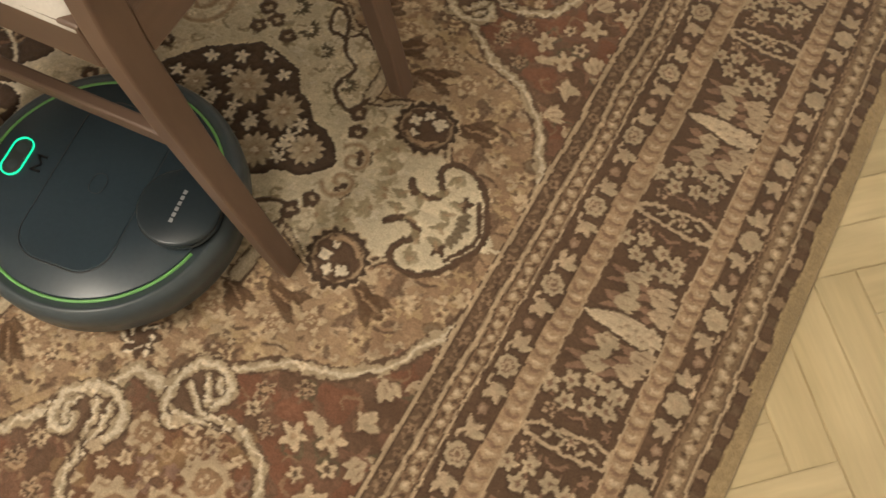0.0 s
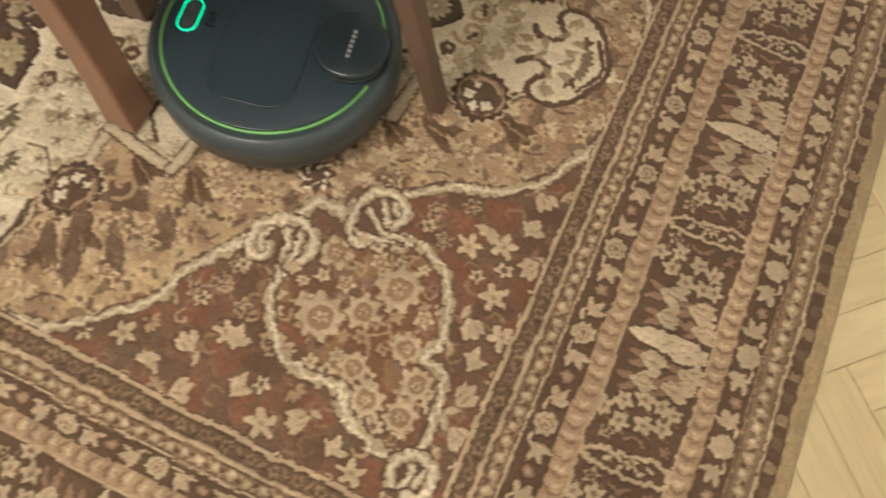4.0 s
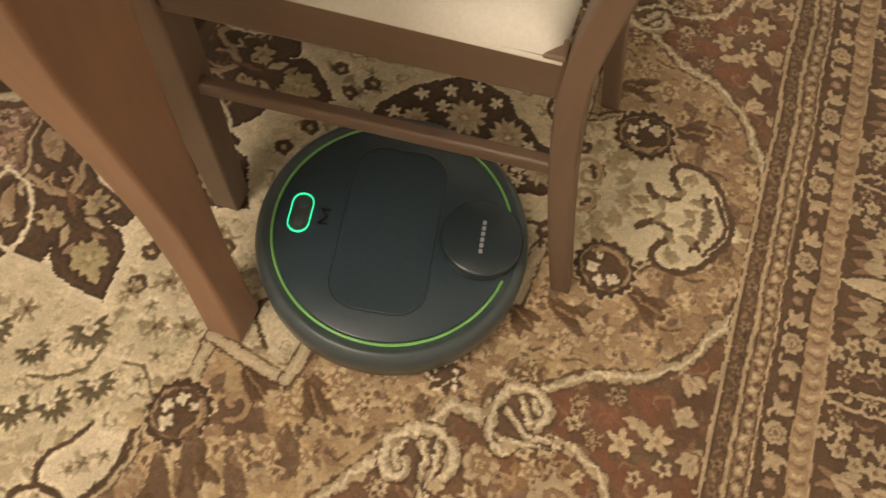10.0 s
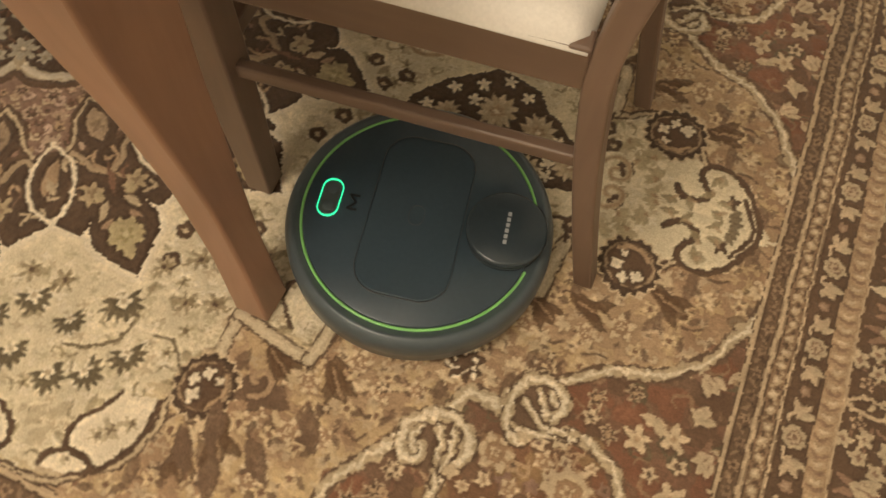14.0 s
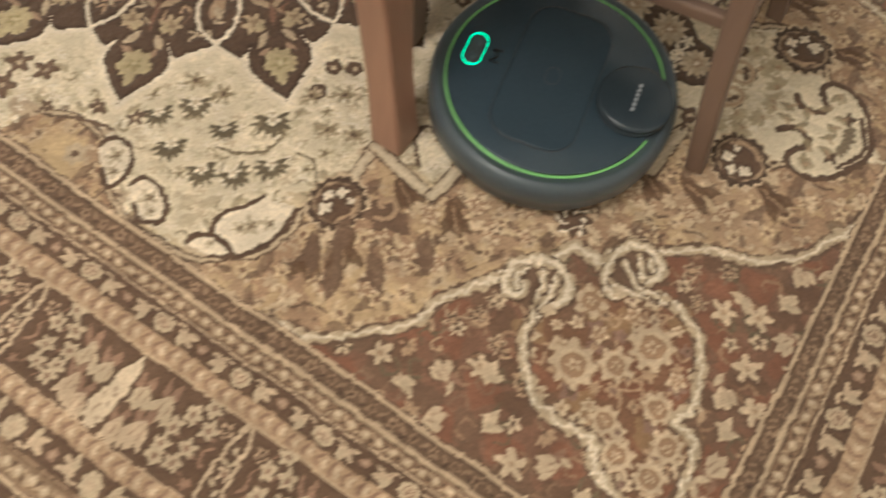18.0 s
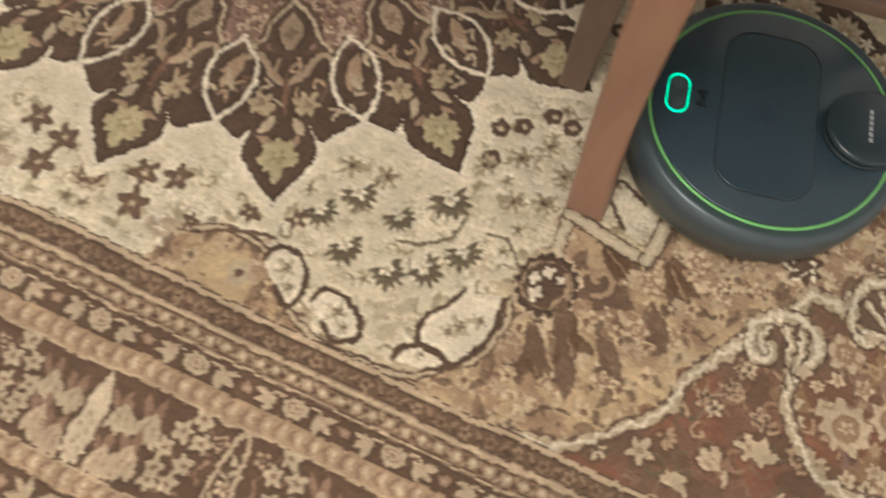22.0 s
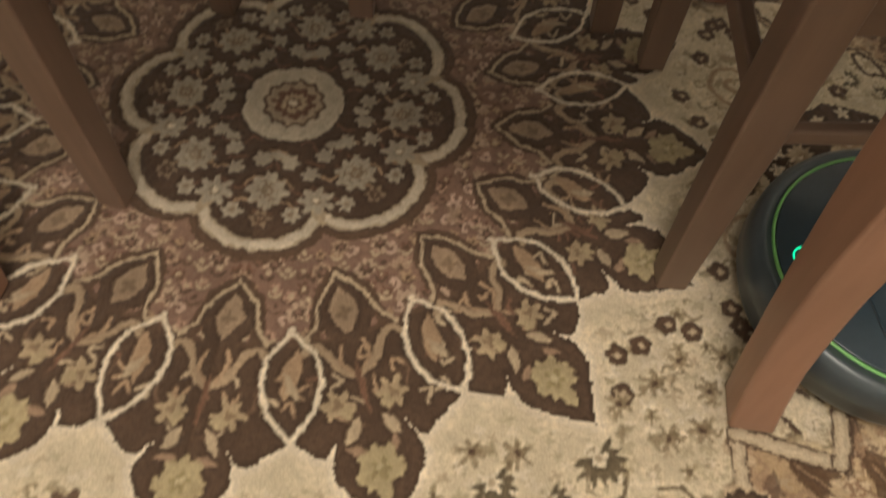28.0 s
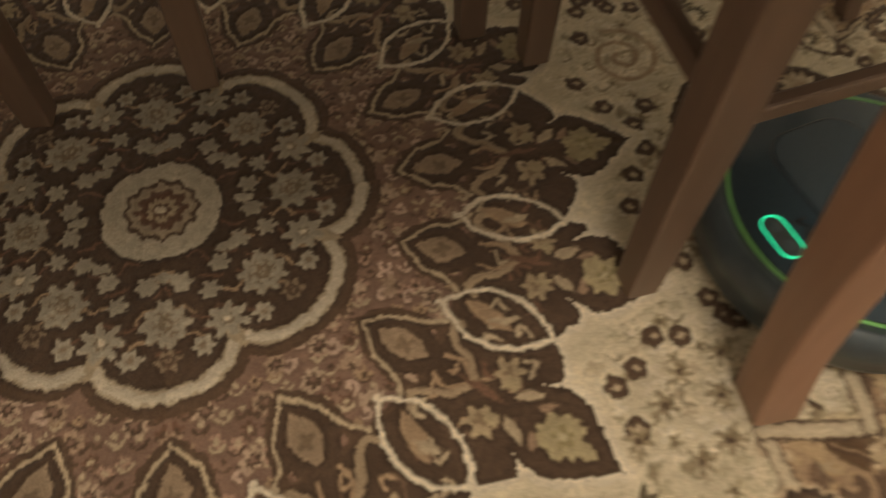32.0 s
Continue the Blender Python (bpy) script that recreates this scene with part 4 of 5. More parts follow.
for w0, w1, c in ((0.0105, 0.0220, UMBER), (0.0128, 0.0185, CORD), (0.0205, 0.0370, (0.142, 0.090, 0.056)), (0.0390, 0.0450, CORD), (0.0475, 0.0655, (0.215, 0.138, 0.084)), (0.0672, 0.0702, CORD),
                  (0.1105, 0.1395, (0.35, 0.24, 0.147)), (0.1365, 0.1395, CORD), (0.2455, 0.2715, (0.35, 0.24, 0.147)), (0.2455, 0.2480, CORD), (0.3075, 0.3100, CORD_LOW), (0.3115, 0.3365, (0.225, 0.150, 0.090)), (0.3380, 0.3420, CORD),
                  (0.3600, 0.41, (0.36, 0.265, 0.145))):
    stripe(w0, w1, c)
for k in range(7):
    s = SMALL * k / 6
    # pearls of the two narrow bands
    for w0, r in ((0.0565, 0.0068), (0.3240, 0.0078)):
        strip.blob(s, w0, r, (0.40, 0.30, 0.195), 4, 0.10, 0.6 + k, 1.0, 0.9)
        strip.blob(s + 0.0008, w0 - 0.0008, r * 0.45, (0.52, 0.41, 0.28))
        strip.blob(s + SMALL / 12, w0 + 0.003 * (-1) ** k, 0.0036, UMBER, 3, 0.3, k)
        strip.leaf(s + SMALL / 12, w0 - 0.004 * (-1) ** k, 0.010, 0.0034, 0.8 * (-1) ** k, (0.36, 0.265, 0.17))
    # pearls of the two cords
    for w0, slope in ((0.1235, 1), (0.2595, -1)):
        bend = 0.004 + 0.0012 * (k % 2)
        strip.stroke([(s - 0.006, w0 - 0.0100), (s - 0.006 - bend, w0 + 0.001 * slope), (s - 0.006, w0 + 0.0085)], 0.0036, SHADE, steps=5, strength=0.8)
        strip.stroke([(s + 0.001, w0 - 0.0085), (s + 0.001 - bend, w0), (s + 0.002, w0 + 0.0080)], 0.0062, (0.40, 0.285, 0.18), steps=5)
        strip.stroke([(s + 0.0005, w0 - 0.0045), (s - 0.0015, w0), (s + 0.0015, w0 + 0.0040)], 0.0034, (0.50, 0.385, 0.26), steps=4)
        strip.blob(s + 0.006, w0 - 0.003 * slope, 0.0030, (0.36, 0.25, 0.155), 4, 0.2, k)
for k in range(5):
    s = SMALL * k / 4
    # faint blossoms of the innermost band
    c = ((0.25, 0.168, 0.105), (0.205, 0.135, 0.084))[k % 2]
    strip.blob(s, 0.0295, 0.0078, c, 5, 0.22, 0.4 + k)
    strip.blob(s, 0.0295, 0.0028, UMBER)
    strip.leaf(s + SMALL / 8, 0.0275, 0.016, 0.005, 0.7 * (-1) ** k, (0.225, 0.15, 0.093))
    strip.leaf(s + SMALL / 8 + 0.004, 0.0325, 0.012, 0.004, -0.5 * (-1) ** k, (0.095, 0.060, 0.038))
    strip.blob(s, 0.351, 0.0082, ((0.27, 0.185, 0.115), (0.15, 0.10, 0.062))[k % 2], 4, 0.10, 0.8)
for w0, out in ((0.0915, 1), (0.2910, -1)):
    for s in (-SMALL, 0, SMALL):
        strip.blob(s, w0, 0.0158, SAND, 8, 0.07, 0.3)
        if out == 1:
            strip.blob(s, w0, 0.0098, SHADE, 6, 0.12, 0.3)
        strip.blob(s, w0, 0.0078, PETAL, 6, 0.14, 0.3)
        strip.blob(s, w0, 0.003, SHADE if out == 1 else PETAL)
        for side in (-1, 1):
            # a tulip of three petals on a curved stalk, either side of the rosette
            strip.stroke([(s + side * 0.017, w0 - out * 0.010), (s + side * 0.027, w0 - out * 0.011), (s + side * 0.033, w0 - out * 0.004)], 0.0032, PETAL, steps=5)
            for u, v, l, w, turn in ((0.0365, 0.004, 0.026, 0.0105, 0.5), (0.030, 0.009, 0.022, 0.0095, 1.25), (0.040, -0.005, 0.021, 0.0085, -0.25)):
                strip.leaf(s + side * u, w0 + out * v, l, w, side * out * turn, SAND if turn > 1 else PETAL)
            strip.blob(s + side * 0.029, w0 - out * 0.001, 0.0058, PETAL, 4, 0.2, 0.4)
        strip.blob(s + SMALL / 2, w0, 0.0078, (0.27, 0.175, 0.115), 5, 0.10, 0.8)
        strip.blob(s + SMALL / 2, w0, 0.0035, (0.36, 0.25, 0.17))

for canvas in (field, band, strip):
    canvas.outline()

RX, RY, BX, BY = 1.529, 1.026, 1.147, 0.637


def rug_colour(x, y):
    """The pile's colour at places of the rug: the field is mirrored about both axes, the border repeats along each side."""
    wx, wy = np.abs(x) - BX, np.abs(y) - BY
    short = wx > wy
    # the bands of the long sides are woven a little tighter, and their inner edge bows
    bow = 0.022 * (np.clip(np.abs(x), 0, 1.1) - 0.5) * np.clip(1 - wy / 0.12, 0, 1)
    tight = np.interp(wy - bow, (-1, 0.0080, 0.0140, 0.0445, 0.0700, 0.0865, 0.1025, 0.1285, 0.2360, 0.2600, 0.366, 1), (-1, 0.0105, 0.0160, 0.0420, 0.0690, 0.0915, 0.1110, 0.1390, 0.2455, 0.2710, 0.371, 1.005))
    w = np.where(short, wx, tight)
    main_s = np.mod(np.where(short, y + 0.332, x - 0.489), MAIN)
    inner_s = np.mod(np.where(short, y + 0.2455, x - 0.7245), SMALL)
    outer_s = np.mod(np.where(short, y + 0.185, x - 0.66), SMALL)
    # the medallion's heart lies a little off the middle of the rug
    off = np.clip(1 - (x * x + y * y) / 0.31, 0, 1)
    c = field.look_up(np.abs(x - 0.003 * off), np.abs(y - 0.010 * off))
    edge_c = strip.look_up(np.where(w < 0.2, inner_s, outer_s), w)
    main_c = band.look_up(main_s, w)
    c = np.where((w > 0.0112)[:, None], edge_c, c)
    return np.where(((w > 0.1395) & (w < 0.2455))[:, None], main_c, c)


def smooth_noise(x, y, cell, seed):
    """Value noise on a lattice, bilinear."""
    g = np.random.default_rng(seed).random((400, 400)).astype(np.float32)
    u, v = np.mod(x / cell, 398), np.mod(y / cell, 398)
    i, j = u.astype(int), v.astype(int)
    f, h = u - i, v - j
    return (g[j, i] * (1 - f) + g[j, i + 1] * f) * (1 - h) + (g[j + 1, i] * (1 - f) + g[j + 1, i + 1] * f) * h


def build_rug():
    fine = 0.0023
    xs = np.concatenate([[-RX, -RX], np.arange(-RX + 0.004, -0.62, 0.009), np.arange(-0.62, RX - 0.001, fine), [RX, RX]])
    ys = np.concatenate([[-RY, -RY], np.arange(-RY + 0.002, 0.70, fine), np.arange(0.70, RY - 0.004, 0.009), [RY, RY]])
    X, Y = np.meshgrid(xs, ys)
    x, y = X.ravel(), Y.ravel()
    jx = (smooth_noise(x, y, 0.007, 1) - 0.5) * 0.0042 + (smooth_noise(x, y, 0.06, 2) - 0.5) * 0.006
    jy = (smooth_noise(x, y, 0.007, 3) - 0.5) * 0.0042 + (smooth_noise(x, y, 0.06, 4) - 0.5) * 0.006
    c = rug_colour(x + jx, y + jy)
    lum = c.mean(1).reshape(X.shape)
    gy, gx = np.gradient(lum)
    carve = np.minimum(np.hypot(gx, gy) * 9, 1.0).ravel()
    z = -0.0013 * carve + (smooth_noise(x, y, 0.0045, 5) - 0.5) * 0.0016 + (smooth_noise(x, y, 0.13, 6) - 0.5) * 0.003
    z -= 0.006 * np.clip((np.abs(x) - RX + 0.02) / 0.02, 0, 1) + 0.004 * np.clip((np.abs(y) - RY + 0.012) / 0.012, 0, 1)
    z = z.reshape(X.shape)
    z[0], z[-1], z[:, 0], z[:, -1] = -0.012, -0.012, -0.012, -0.012
    ny, nx = X.shape
    n = np.arange(ny * nx).reshape(ny, nx)
    quads = np.stack([n[:-1, :-1], n[:-1, 1:], n[1:, 1:], n[1:, :-1]], -1).reshape(-1, 4)
    me = bpy.data.meshes.new("rug")
    me.vertices.add(ny * nx)
    me.vertices.foreach_set("co", np.column_stack([x, y, z.ravel()]).astype(np.float32).ravel())
    me.loops.add(quads.size)
    me.loops.foreach_set("vertex_index", quads.astype(np.int32).ravel())
    me.polygons.add(len(quads))
    me.polygons.foreach_set("loop_start", np.arange(0, quads.size, 4, dtype=np.int32))
    me.polygons.foreach_set("use_smooth", np.ones(len(quads), bool))
    me.update(calc_edges=True)
    tuft = 0.86 + 0.28 * smooth_noise(x, y, 0.003, 8) * smooth_noise(x, y, 0.02, 9) * 2
    abrash = 0.93 + 0.14 * smooth_noise(x, y * 0.25, 0.05, 10)
    rgba = np.ones((ny * nx, 4), np.float32)
    rgba[:, :3] = np.clip(c * (tuft * abrash)[:, None], 0, 1)
    me.color_attributes.new("pile", "FLOAT_COLOR", "POINT").data.foreach_set("color", rgba.ravel())
    ob = new("rug", me)
    ob.matrix_world = pose(0, 0, 0, 0, 0, 1.35)
    me.materials.append(rug_mat)
    return tagged(ob, "brown and cream patterned wool rug with medallion, on parquet", "rug")


build_rug()


# ---- helpers for things ----
def part(name, bm, mat, parent, label=""):
    return link(name, bm, mat, parent, label)


def empty(name, m, label, category, group=""):
    ob = new(name)
    ob.matrix_world = m
    return tagged(ob, label, category, group)


def soften(bm, offset, segments=2, angle=30):
    edges = [e for e in bm.edges if len(e.link_faces) == 2 and e.calc_face_angle(0) > radians(angle)]
    bmesh.ops.bevel(bm, geom=edges, offset=offset, segments=segments, affect="EDGES", profile=0.5)
    for f in bm.faces:
        f.smooth = True


def tube(rows, round_off=0.003):
    """A bar with rounded rectangular sections: rows of (centre, half width along x, half width along y)."""
    bm = bmesh.new()
    k = round_off
    rings = []
    first, last = rows[0], rows[-1]
    up = 1 if last[0][2] > first[0][2] else -1
    cap = [((first[0][0], first[0][1], first[0][2] - 0.0), first[1] - k, first[2] - k)]
    body = [((r[0][0], r[0][1], r[0][2] + (up * k if i == 0 else -up * k if i == len(rows) - 1 else 0)), r[1], r[2]) for i, r in enumerate(rows)]
    for (x, y, z), hx, hy in cap + body + [(last[0], last[1] - k, last[2] - k)]:
        ring = []
        for a, b, turn in ((-1, -1, 180), (1, -1, 270), (1, 1, 0), (-1, 1, 90)):
            ring += [bm.verts.new((x + a * (hx - k) + k * math.cos(radians(turn + d)), y + b * (hy - k) + k * math.sin(radians(turn + d)), z)) for d in (0, 30, 60, 90)]
        rings.append(ring)
    n = len(rings[0])
    for a, b in zip(rings[:-1], rings[1:]):
        for i in range(n):
            bm.faces.new((a[i], a[(i + 1) % n], b[(i + 1) % n], b[i])).smooth = True
    bm.faces.new(rings[0][::-1])
    bm.faces.new(rings[-1])
    bmesh.ops.recalc_face_normals(bm, faces=bm.faces)
    for ring in (rings[0], rings[1], rings[-2], rings[-1]):
        for i in range(n):
            bm.edges.get((ring[i], ring[(i + 1) % n])).smooth = False
    for a, b in zip(rings[:-1], rings[1:]):
        for i in range(n):
            if i % 4 in (0, 3):
                bm.edges.get((a[i], b[i])).smooth = False
    return bm


def swept(points, hx, hy, steps=5, round_off=0.003):
    """The same along a smooth line: points of (x, y, z), with half widths that run from the first to the last of hx and hy."""
    p = curve_points(points, False, steps)
    n = len(p)
    t = np.linspace(0, len(hx) - 1, n)
    wx, wy = np.interp(t, range(len(hx)), hx), np.interp(t, range(len(hy)), hy)
    return tube([(tuple(q), a, b) for q, a, b in zip(p, wx, wy)], round_off)


def bar(a, b, half_wide, half_high, round_off=0.003):
    """A straight bar between two places, upright in section."""
    a, b = Vector(a), Vector(b)
    bm = bmesh.new()
    m = Matrix.Translation((a + b) / 2) @ (b - a).to_track_quat("X", "Z").to_matrix().to_4x4() @ Matrix.Diagonal(((b - a).length, 2 * half_wide, 2 * half_high, 1))
    bmesh.ops.create_cube(bm, size=1, matrix=m)
    soften(bm, round_off)
    for f in bm.faces:
        f.smooth = False
    return bm


def lathe(profile, steps=96):
    """A solid of revolution about z from (radius, height) pairs."""
    bm = bmesh.new()
    rings = []
    for r, z in profile:
        if r < 1e-6:
            rings.append([bm.verts.new((0, 0, z))])
        else:
            rings.append([bm.verts.new((r * math.cos(2 * math.pi * k / steps), r * math.sin(2 * math.pi * k / steps), z)) for k in range(steps)])
    for a, b in zip(rings[:-1], rings[1:]):
        for k in range(steps):
            j = (k + 1) % steps
            if len(a) == 1:
                bm.faces.new((a[0], b[j], b[k]))
            elif len(b) == 1:
                bm.faces.new((a[k], a[j], b[0]))
            else:
                bm.faces.new((a[k], a[j], b[j], b[k]))
    bmesh.ops.recalc_face_normals(bm, faces=bm.faces)
    for f in bm.faces:
        f.smooth = True
    return bm


# ---- dining chairs ----
def cushion():
    bm = bmesh.new()
    n = 22
    verts = {}
    for i in range(n + 1):
        for j in range(n + 1):
            u, v = -1 + 2 * i / n, -1 + 2 * j / n
            half_w = 0.191 + (0.168 - 0.191) * (u + 1) / 2
            x, y = -0.0325 + 0.1815 * u, half_w * v
            e = max(abs(u), abs(v))
            crown = 0.030 * (1 - max(0, (e - 0.80) / 0.2) ** 2.4) + 0.006 * (1 - u * u) * (1 - v * v)
            verts[i, j] = bm.verts.new((x, y, 0.4345 + 0.7 * crown + 0.0012 * noise.noise((x * 14, y * 14, 3))))
    for i in range(n):
        for j in range(n):
            bm.faces.new((verts[i, j], verts[i + 1, j], verts[i + 1, j + 1], verts[i, j + 1])).smooth = True
    rim = [e for e in bm.edges if len(e.link_faces) == 1]
    low = bmesh.ops.extrude_edge_only(bm, edges=rim)["geom"]
    for v in low:
        if isinstance(v, bmesh.types.BMVert):
            v.co.z = 0.432
    bmesh.ops.recalc_face_normals(bm, faces=bm.faces)
    return bm


def dining_chair(m, label):
    chair = empty("dining_chair", m, label, "chair", "chairs round the table")
    for side in (-1, 1):
        part("front_leg", swept([(-0.212, side * 0.172, 0.428), (-0.213, side * 0.173, 0.25), (-0.214, side * 0.175, 0.0)], (0.022, 0.021, 0.0175), (0.022, 0.021, 0.0175)), chair_wood, chair)
        part("rear_leg", swept([(0.235, side * 0.150, 0.88), (0.190, side * 0.150, 0.62), (0.165, side * 0.150, 0.44), (0.171, side * 0.150, 0.34), (0.193, side * 0.150, 0.20), (0.233, side * 0.149, 0.0)],
                               (0.012, 0.0125, 0.0130, 0.0135, 0.0130, 0.0125), (0.014, 0.015, 0.016, 0.016, 0.015, 0.014)), chair_wood, chair)
        part("side_rail", bar((-0.194, side * 0.177, 0.4035), (0.152, side * 0.156, 0.413), 0.011, 0.0255), chair_rail_x, chair)
        part("side_stretcher", bar((-0.196, side * 0.174, 0.257), (0.176, side * 0.152, 0.269), 0.0072, 0.0092), chair_rail_x, chair)
    part("front_rail", bar((-0.213, -0.150, 0.403), (-0.213, 0.150, 0.403), 0.011, 0.0255), chair_rail_y, chair)
    part("back_rail", bar((0.166, -0.134, 0.412), (0.166, 0.134, 0.412), 0.011, 0.0255), chair_rail_y, chair)
    part("front_stretcher", bar((-0.213, -0.153, 0.275), (-0.213, 0.153, 0.275), 0.0085, 0.0125), chair_rail_y, chair)
    part("top_rail", bar((0.230, -0.148, 0.855), (0.230, 0.148, 0.855), 0.011, 0.035), chair_rail_y, chair)
    part("back_slat", bar((0.199, -0.136, 0.68), (0.199, 0.136, 0.68), 0.009, 0.022), chair_rail_y, chair)
    part("seat", cushion(), cloth, chair, "cream upholstered seat pad")
    return chair


chair = dining_chair(pose(0.700, 0.005, 0, 0, 0, 3.5), "dark walnut dining chair with cream padded seat, pushed under the table")
other = copy_thing(chair, pose(-0.367, 0.018, 0, 0, 0, 175))
tagged(other, "dark walnut dining chair, its front legs beside the rug medallion")
other = copy_thing(chair, pose(0.214, 0.428, 0, 0, 0, 94.7))
tagged(other, "dark walnut dining chair tucked under the far side of the table")

# ---- dining table ----
table = empty("dining_table", pose(0.155, 0, 0), "reddish walnut dining table with splayed tapering legs, on the rug", "table")
for sx_, sy_ in ((1, -1), (1, 1), (-1, -1), (-1, 1)):
    foot = (sx_ * 0.425, sy_ * 0.335)
    inward = (-sx_, -sy_)
    rows = []
    for z, off_x, off_y, hx_, hy_ in ((0.70, 0.0228, 0.0156, 0.0507, 0.0498), (0.60, 0.0270, 0.0203, 0.0405, 0.0463), (0.50, 0.0305, 0.0239, 0.0305, 0.0420), (0.38, 0.0292, 0.0275, 0.0230, 0.0340), (0.25, 0.0238, 0.0250, 0.0222, 0.0255), (0.12, 0.0150, 0.0155, 0.0217, 0.0220), (0.00, 0.002, 0.0028, 0.0238, 0.0248)):
        rows.append(((foot[0] + inward[0] * off_x, foot[1] + inward[1] * off_y, z), hx_, hy_))
    part("leg", swept([r[0] for r in rows], [r[1] for r in rows], [r[2] for r in rows], 4, 0.004), table_wood, table)
for sy_ in (-1, 1):
    part("apron", bar((-0.374, sy_ * 0.297, 0.675), (0.374, sy_ * 0.297, 0.675), 0.012, 0.035), table_wood, table)
for sx_ in (-1, 1):
    part("apron", bar((sx_ * 0.421, -0.25, 0.675), (sx_ * 0.421, 0.25, 0.675), 0.012, 0.035), table_wood, table)
bm = bmesh.new()
box(bm, -0.53, 0.53, -0.42, 0.42, 0.7105, 0.742)
soften(bm, 0.006, 3)
part("tabletop", bm, table_wood, table)

# ---- robot vacuum cleaner ----
robot = empty("robot_vacuum", pose(0.728, -0.180, 0, 0, 0, 192), "round dark grey robot vacuum with green ring, between wooden legs", "robot vacuum")
part("body", lathe([(0, 0.010), (0.150, 0.010), (0.158, 0.016), (0.1625, 0.028), (0.1635, 0.034), (0.1650, 0.0345), (0.1655, 0.060), (0.1648, 0.072), (0.1615, 0.080), (0.1560, 0.0850), (0.1515, 0.0858), (0.1508, 0.0846), (0, 0.0846)]), robot_side, robot)
cover = part("top_cover", lathe([(0, 0.0850), (0.1405, 0.0850), (0.1410, 0.0853), (0.1408, 0.0868), (0.1395, 0.0873), (0, 0.0876)]), robot_top, robot, "glossy dark top plate")


def flat_ring(r0, r1, z, height, a0, a1, steps=110):
    bm = bmesh.new()
    rows = []
    for k in range(steps + 1):
        a = a0 + (a1 - a0) * k / steps
        rows.append([bm.verts.new((r * math.cos(a), r * math.sin(a), z + h)) for r, h in ((r0, 0), (r0 + 0.0005, height), (r1 - 0.0005, height), (r1, 0))])
    for a, b in zip(rows[:-1], rows[1:]):
        for i in range(3):
            bm.faces.new((a[i], a[i + 1], b[i + 1], b[i]))
    bmesh.ops.recalc_face_normals(bm, faces=bm.faces)
    for f in bm.faces:
        f.smooth = True
    return bm


part("trim_ring", flat_ring(0.1417, 0.1452, 0.0846, 0.0022, math.pi + 0.30, 3 * math.pi - 0.30), green_ring, robot, "thin green trim ring")


def rounded(half_long, half_wide, r, steps=10):
    """Outline of a rounded rectangle in the plane, long along y."""
    out = []
    for cx, cy, a0 in ((half_wide - r, half_long - r, 0), (-half_wide + r, half_long - r, 90), (-half_wide + r, -half_long + r, 180), (half_wide - r, -half_long + r, 270)):
        out += [(cx + r * math.cos(radians(a0 + 90 * k / steps)), cy + r * math.sin(radians(a0 + 90 * k / steps))) for k in range(steps + 1)]
    return out


def plate(outline, z0, z1, x=0.0, y=0.0, lip=0.001):
    bm = bmesh.new()
    rings = []
    for shrink, z in ((0.0, z0), (0.0, z1 - lip), (lip, z1)):
        ring = []
        for a, b in outline:
            d = math.hypot(a, b)
            k = (d - shrink) / d
            ring.append(bm.verts.new((x + a * k, y + b * k, z)))
        rings.append(ring)
    n = len(outline)
    for a, b in zip(rings[:-1], rings[1:]):
        for i in range(n):
            bm.faces.new((a[i], a[(i + 1) % n], b[(i + 1) % n], b[i])).smooth = True
    bm.faces.new(rings[-1])
    return bm


def hoop(outline, wide, z0, z1, x=0.0, y=0.0):
    bm = bmesh.new()
    n = len(outline)
    rings = []
    for grow, z in ((0.0, z0), (0.0, z1), (wide, z1), (wide, z0)):
        ring = []
        for a, b in outline:
            d = math.hypot(a, b)
            ring.append(bm.verts.new((x + a * (d - grow) / d, y + b * (d - grow) / d, z)))
        rings.append(ring)
    for a, b in zip(rings, rings[1:] + rings[:1]):
        for i in range(n):
            bm.faces.new((a[i], a[(i + 1) % n], b[(i + 1) % n], b[i])).smooth = True
    bmesh.ops.recalc_face_normals(bm, faces=bm.faces)
    return bm


panel = rounded(0.108, 0.057, 0.036)
part("groove", hoop([(a * 1.02, b * 1.011) for a, b in panel], 0.0015, 0.0870, 0.08785, 0.004), groove, robot, "dark seam round the lid")
lid = part("dustbin_lid", plate([(a * 0.985, b * 0.99) for a, b in panel], 0.0868, 0.0884, 0.004), robot_top, robot)
part("finger_catch", hoop(rounded(0.0135, 0.0095, 0.0092), 0.0007, 0.0880, 0.0888, 0.004), groove, lid)
button = part("button", plate(rounded(0.0235, 0.0105, 0.0104), 0.0868, 0.0886, 0.112), button_face, robot)
part("light_ring", hoop(rounded(0.0262, 0.0132, 0.0131), 0.0017, 0.0868, 0.0890, 0.112), green_light, button, "glowing green outline")
for s in (-1, 1):
    part("button_dimple", lathe([(0, 0.0892), (0.0055, 0.0890), (0.0066, 0.0886)], 24), robot_side, button).location = (0.112, s * 0.0115, 0)
bm = bmesh.new()
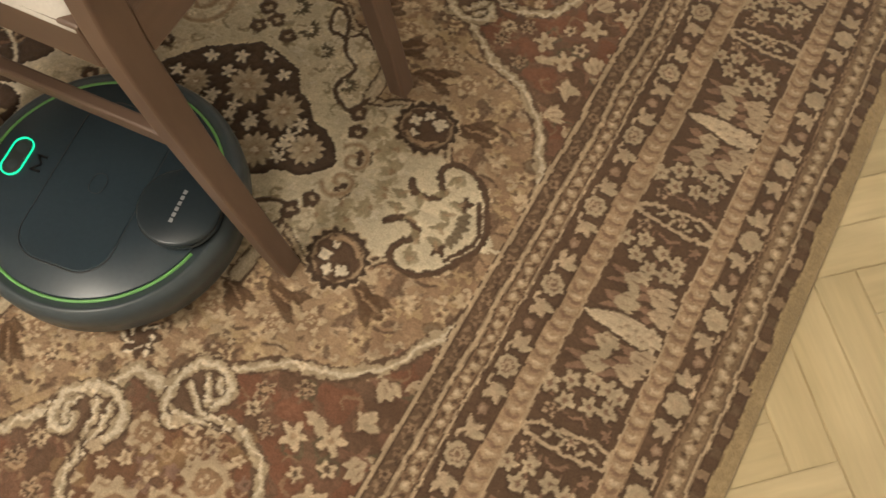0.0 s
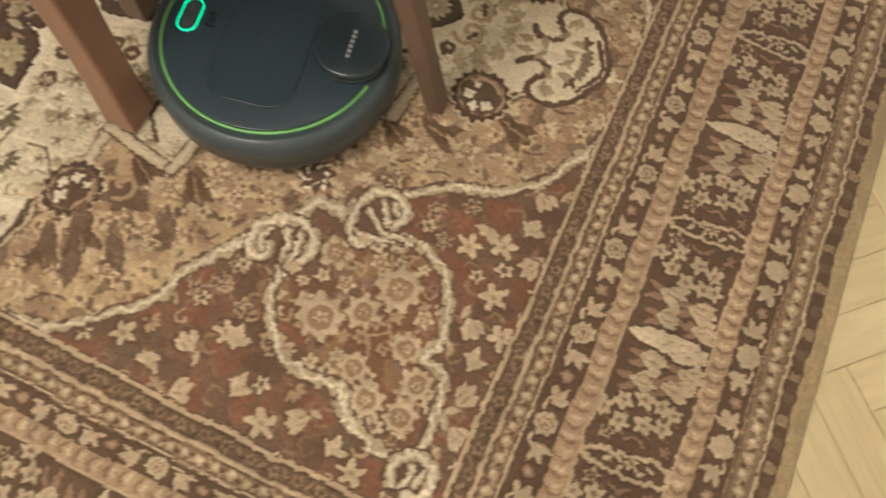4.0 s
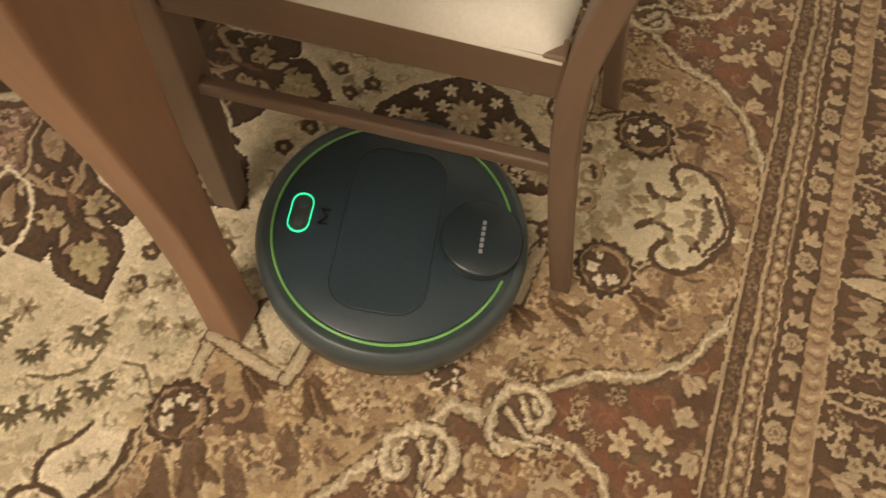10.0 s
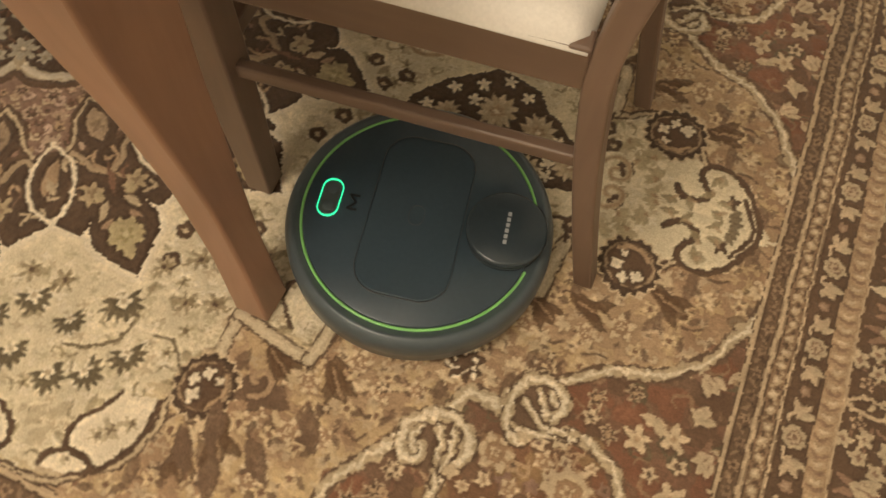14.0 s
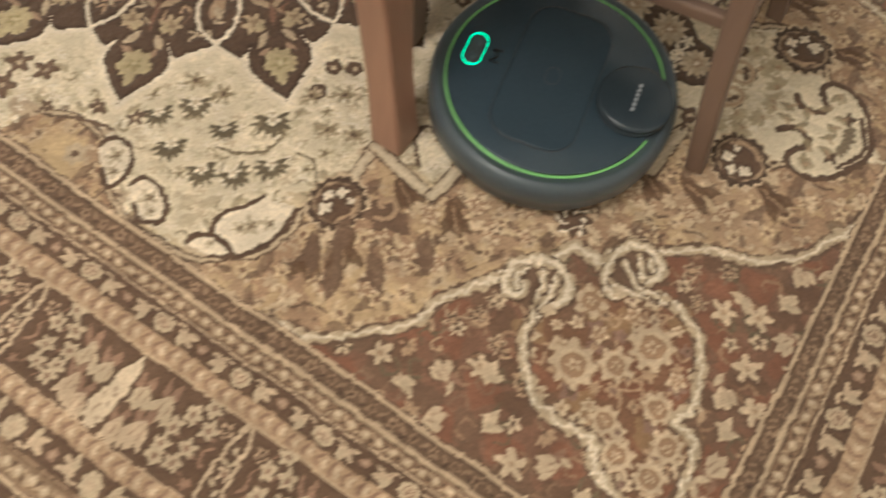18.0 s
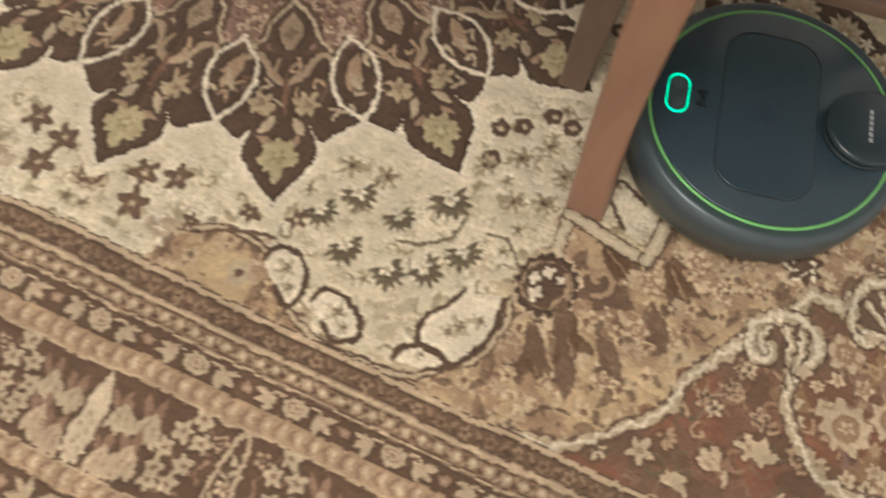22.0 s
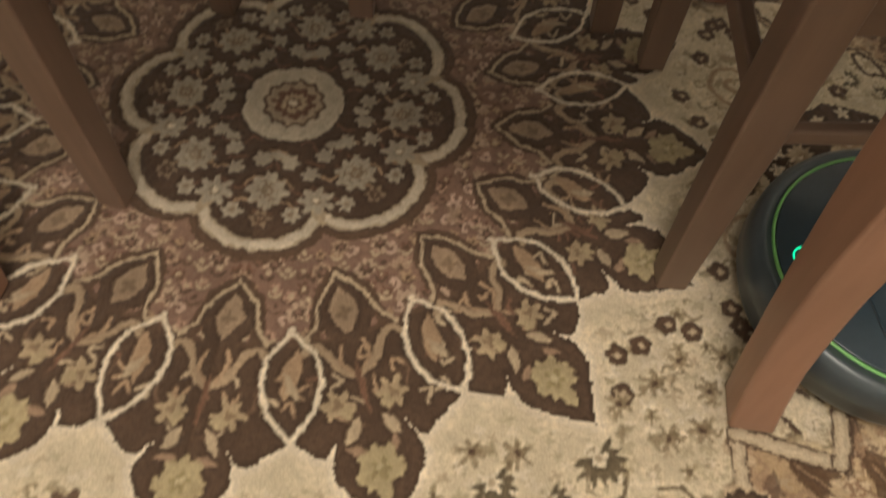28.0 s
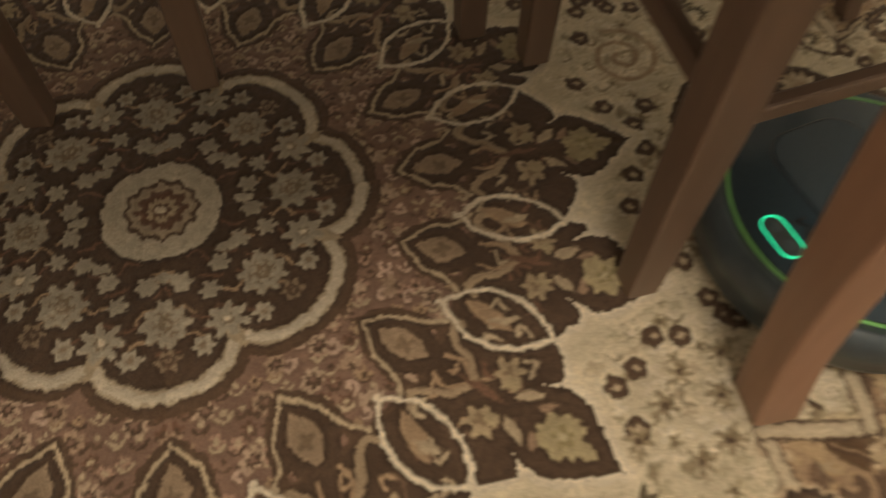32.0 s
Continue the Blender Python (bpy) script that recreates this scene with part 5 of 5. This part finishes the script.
for y0, y1, x0, x1 in ((-0.0095, -0.0095, -0.006, 0.006), (0.0095, 0.0095, -0.006, 0.006), (-0.0095, 0.0, 0.006, -0.003), (0.0095, 0.0, 0.006, -0.003)):
    a, b = Vector((0.083 + x0, y0, 0.0878)), Vector((0.083 + x1, y1, 0.0878))
    m4 = Matrix.Translation((a + b) / 2) @ (b - a).to_track_quat("X", "Z").to_matrix().to_4x4() @ Matrix.Diagonal(((b - a).length, 0.0028, 0.0008, 1))
    bmesh.ops.create_cube(bm, size=1, matrix=m4)
part("emblem", bm, black_mark, robot, "small dark zigzag emblem")
turret = part("turret", lathe([(0, 0.0855), (0.0475, 0.0855), (0.0478, 0.0935), (0.0435, 0.0937), (0.0435, 0.0965), (0.0485, 0.0967), (0.0492, 0.1010), (0.0480, 0.1048), (0.0450, 0.1060), (0, 0.1064)], 72), turret_face, robot, "raised round sensor turret")
turret.location = (-0.106, 0, 0)
bm = bmesh.new()
for k in range(6):
    box(bm, -0.0022, 0.0022, -0.021 + 0.0074 * k, -0.0158 + 0.0074 * k, 0.1062, 0.1066)
part("nameplate", bm, mark, turret, "grey unreadable marking")
part("bumper_gap", lathe([(0.1632, 0.0335), (0.1648, 0.0338), (0.1648, 0.0352), (0.1632, 0.0355)]), groove, robot)
for s in (-1, 1):
    bm = bmesh.new()
    bmesh.ops.create_cone(bm, cap_ends=True, segments=32, radius1=0.034, radius2=0.034, depth=0.020, matrix=pose(0, s * 0.112, 0.033, 90))
    soften(bm, 0.003)
    part("wheel", bm, rubber, robot)
part("caster", lathe([(0, 0.0), (0.012, 0.002), (0.014, 0.012), (0, 0.016)], 24), rubber, robot).location = (0.12, 0, 0)


# ---- herringbone parquet ----
def plank_mesh(long, wide):
    bm = bmesh.new()
    verts = box(bm, 0.0003, wide - 0.0003, 0.0003, long - 0.0003, -0.022, -0.0125)
    top = [e for e in bm.edges if all(v.co.z > -0.013 for v in e.verts)]
    bmesh.ops.bevel(bm, geom=top, offset=0.0014, segments=2, affect="EDGES")
    me = bpy.data.meshes.new("plank")
    bm.to_mesh(me)
    bm.free()
    me.materials.append(plank_wood)
    return me


LONG, W = 0.34, 0.0612
plank = plank_mesh(LONG, W)
rest = []
near = 0
for k in range(-70, 90):
    for m in range(-12, 13):
        for upright in (False, True):
            # a zigzag of planks climbs along (1, 1); its neighbours stand a plank's length away along (1, -1)
            if upright:
                q, p = k * W + m * LONG + W / 2, (k + 1) * W - m * LONG + LONG / 2
            else:
                q, p = k * W + m * LONG + LONG / 2, k * W - m * LONG + W / 2
            p, q = p + 1.104, q + 1.143 - LONG
            x, y = (p + q) / math.sqrt(2), (p - q) / math.sqrt(2)
            if not (-2.46 < x < 2.86 and -2.66 < y < 2.26) or (abs(x) < 1.3 and abs(y) < 0.8):
                continue
            m4 = pose(x, y, 0, 0, 0, -45 if upright else 45) @ pose(-W / 2, -LONG / 2, 0)
            if 1.3 < x < 2.05 and -0.9 < y < 0.95 and near < 290:
                near += 1
                ob = new("plank", plank)
                ob.matrix_world = m4
                ob.parent = floor
            else:
                rest.append(m4)
vs, fs = [], []
for m4 in rest:
    base = len(vs)
    for v in plank.vertices:
        vs.append(m4 @ v.co)
    for f in plank.polygons:
        fs.append([base + i for i in f.vertices])
me = bpy.data.meshes.new("parquet_planks")
me.from_pydata(vs, [], fs)
me.materials.append(plank_wood)
ob = new("parquet_planks", me)
ob.parent = floor
tagged(ob, kind="stuff")
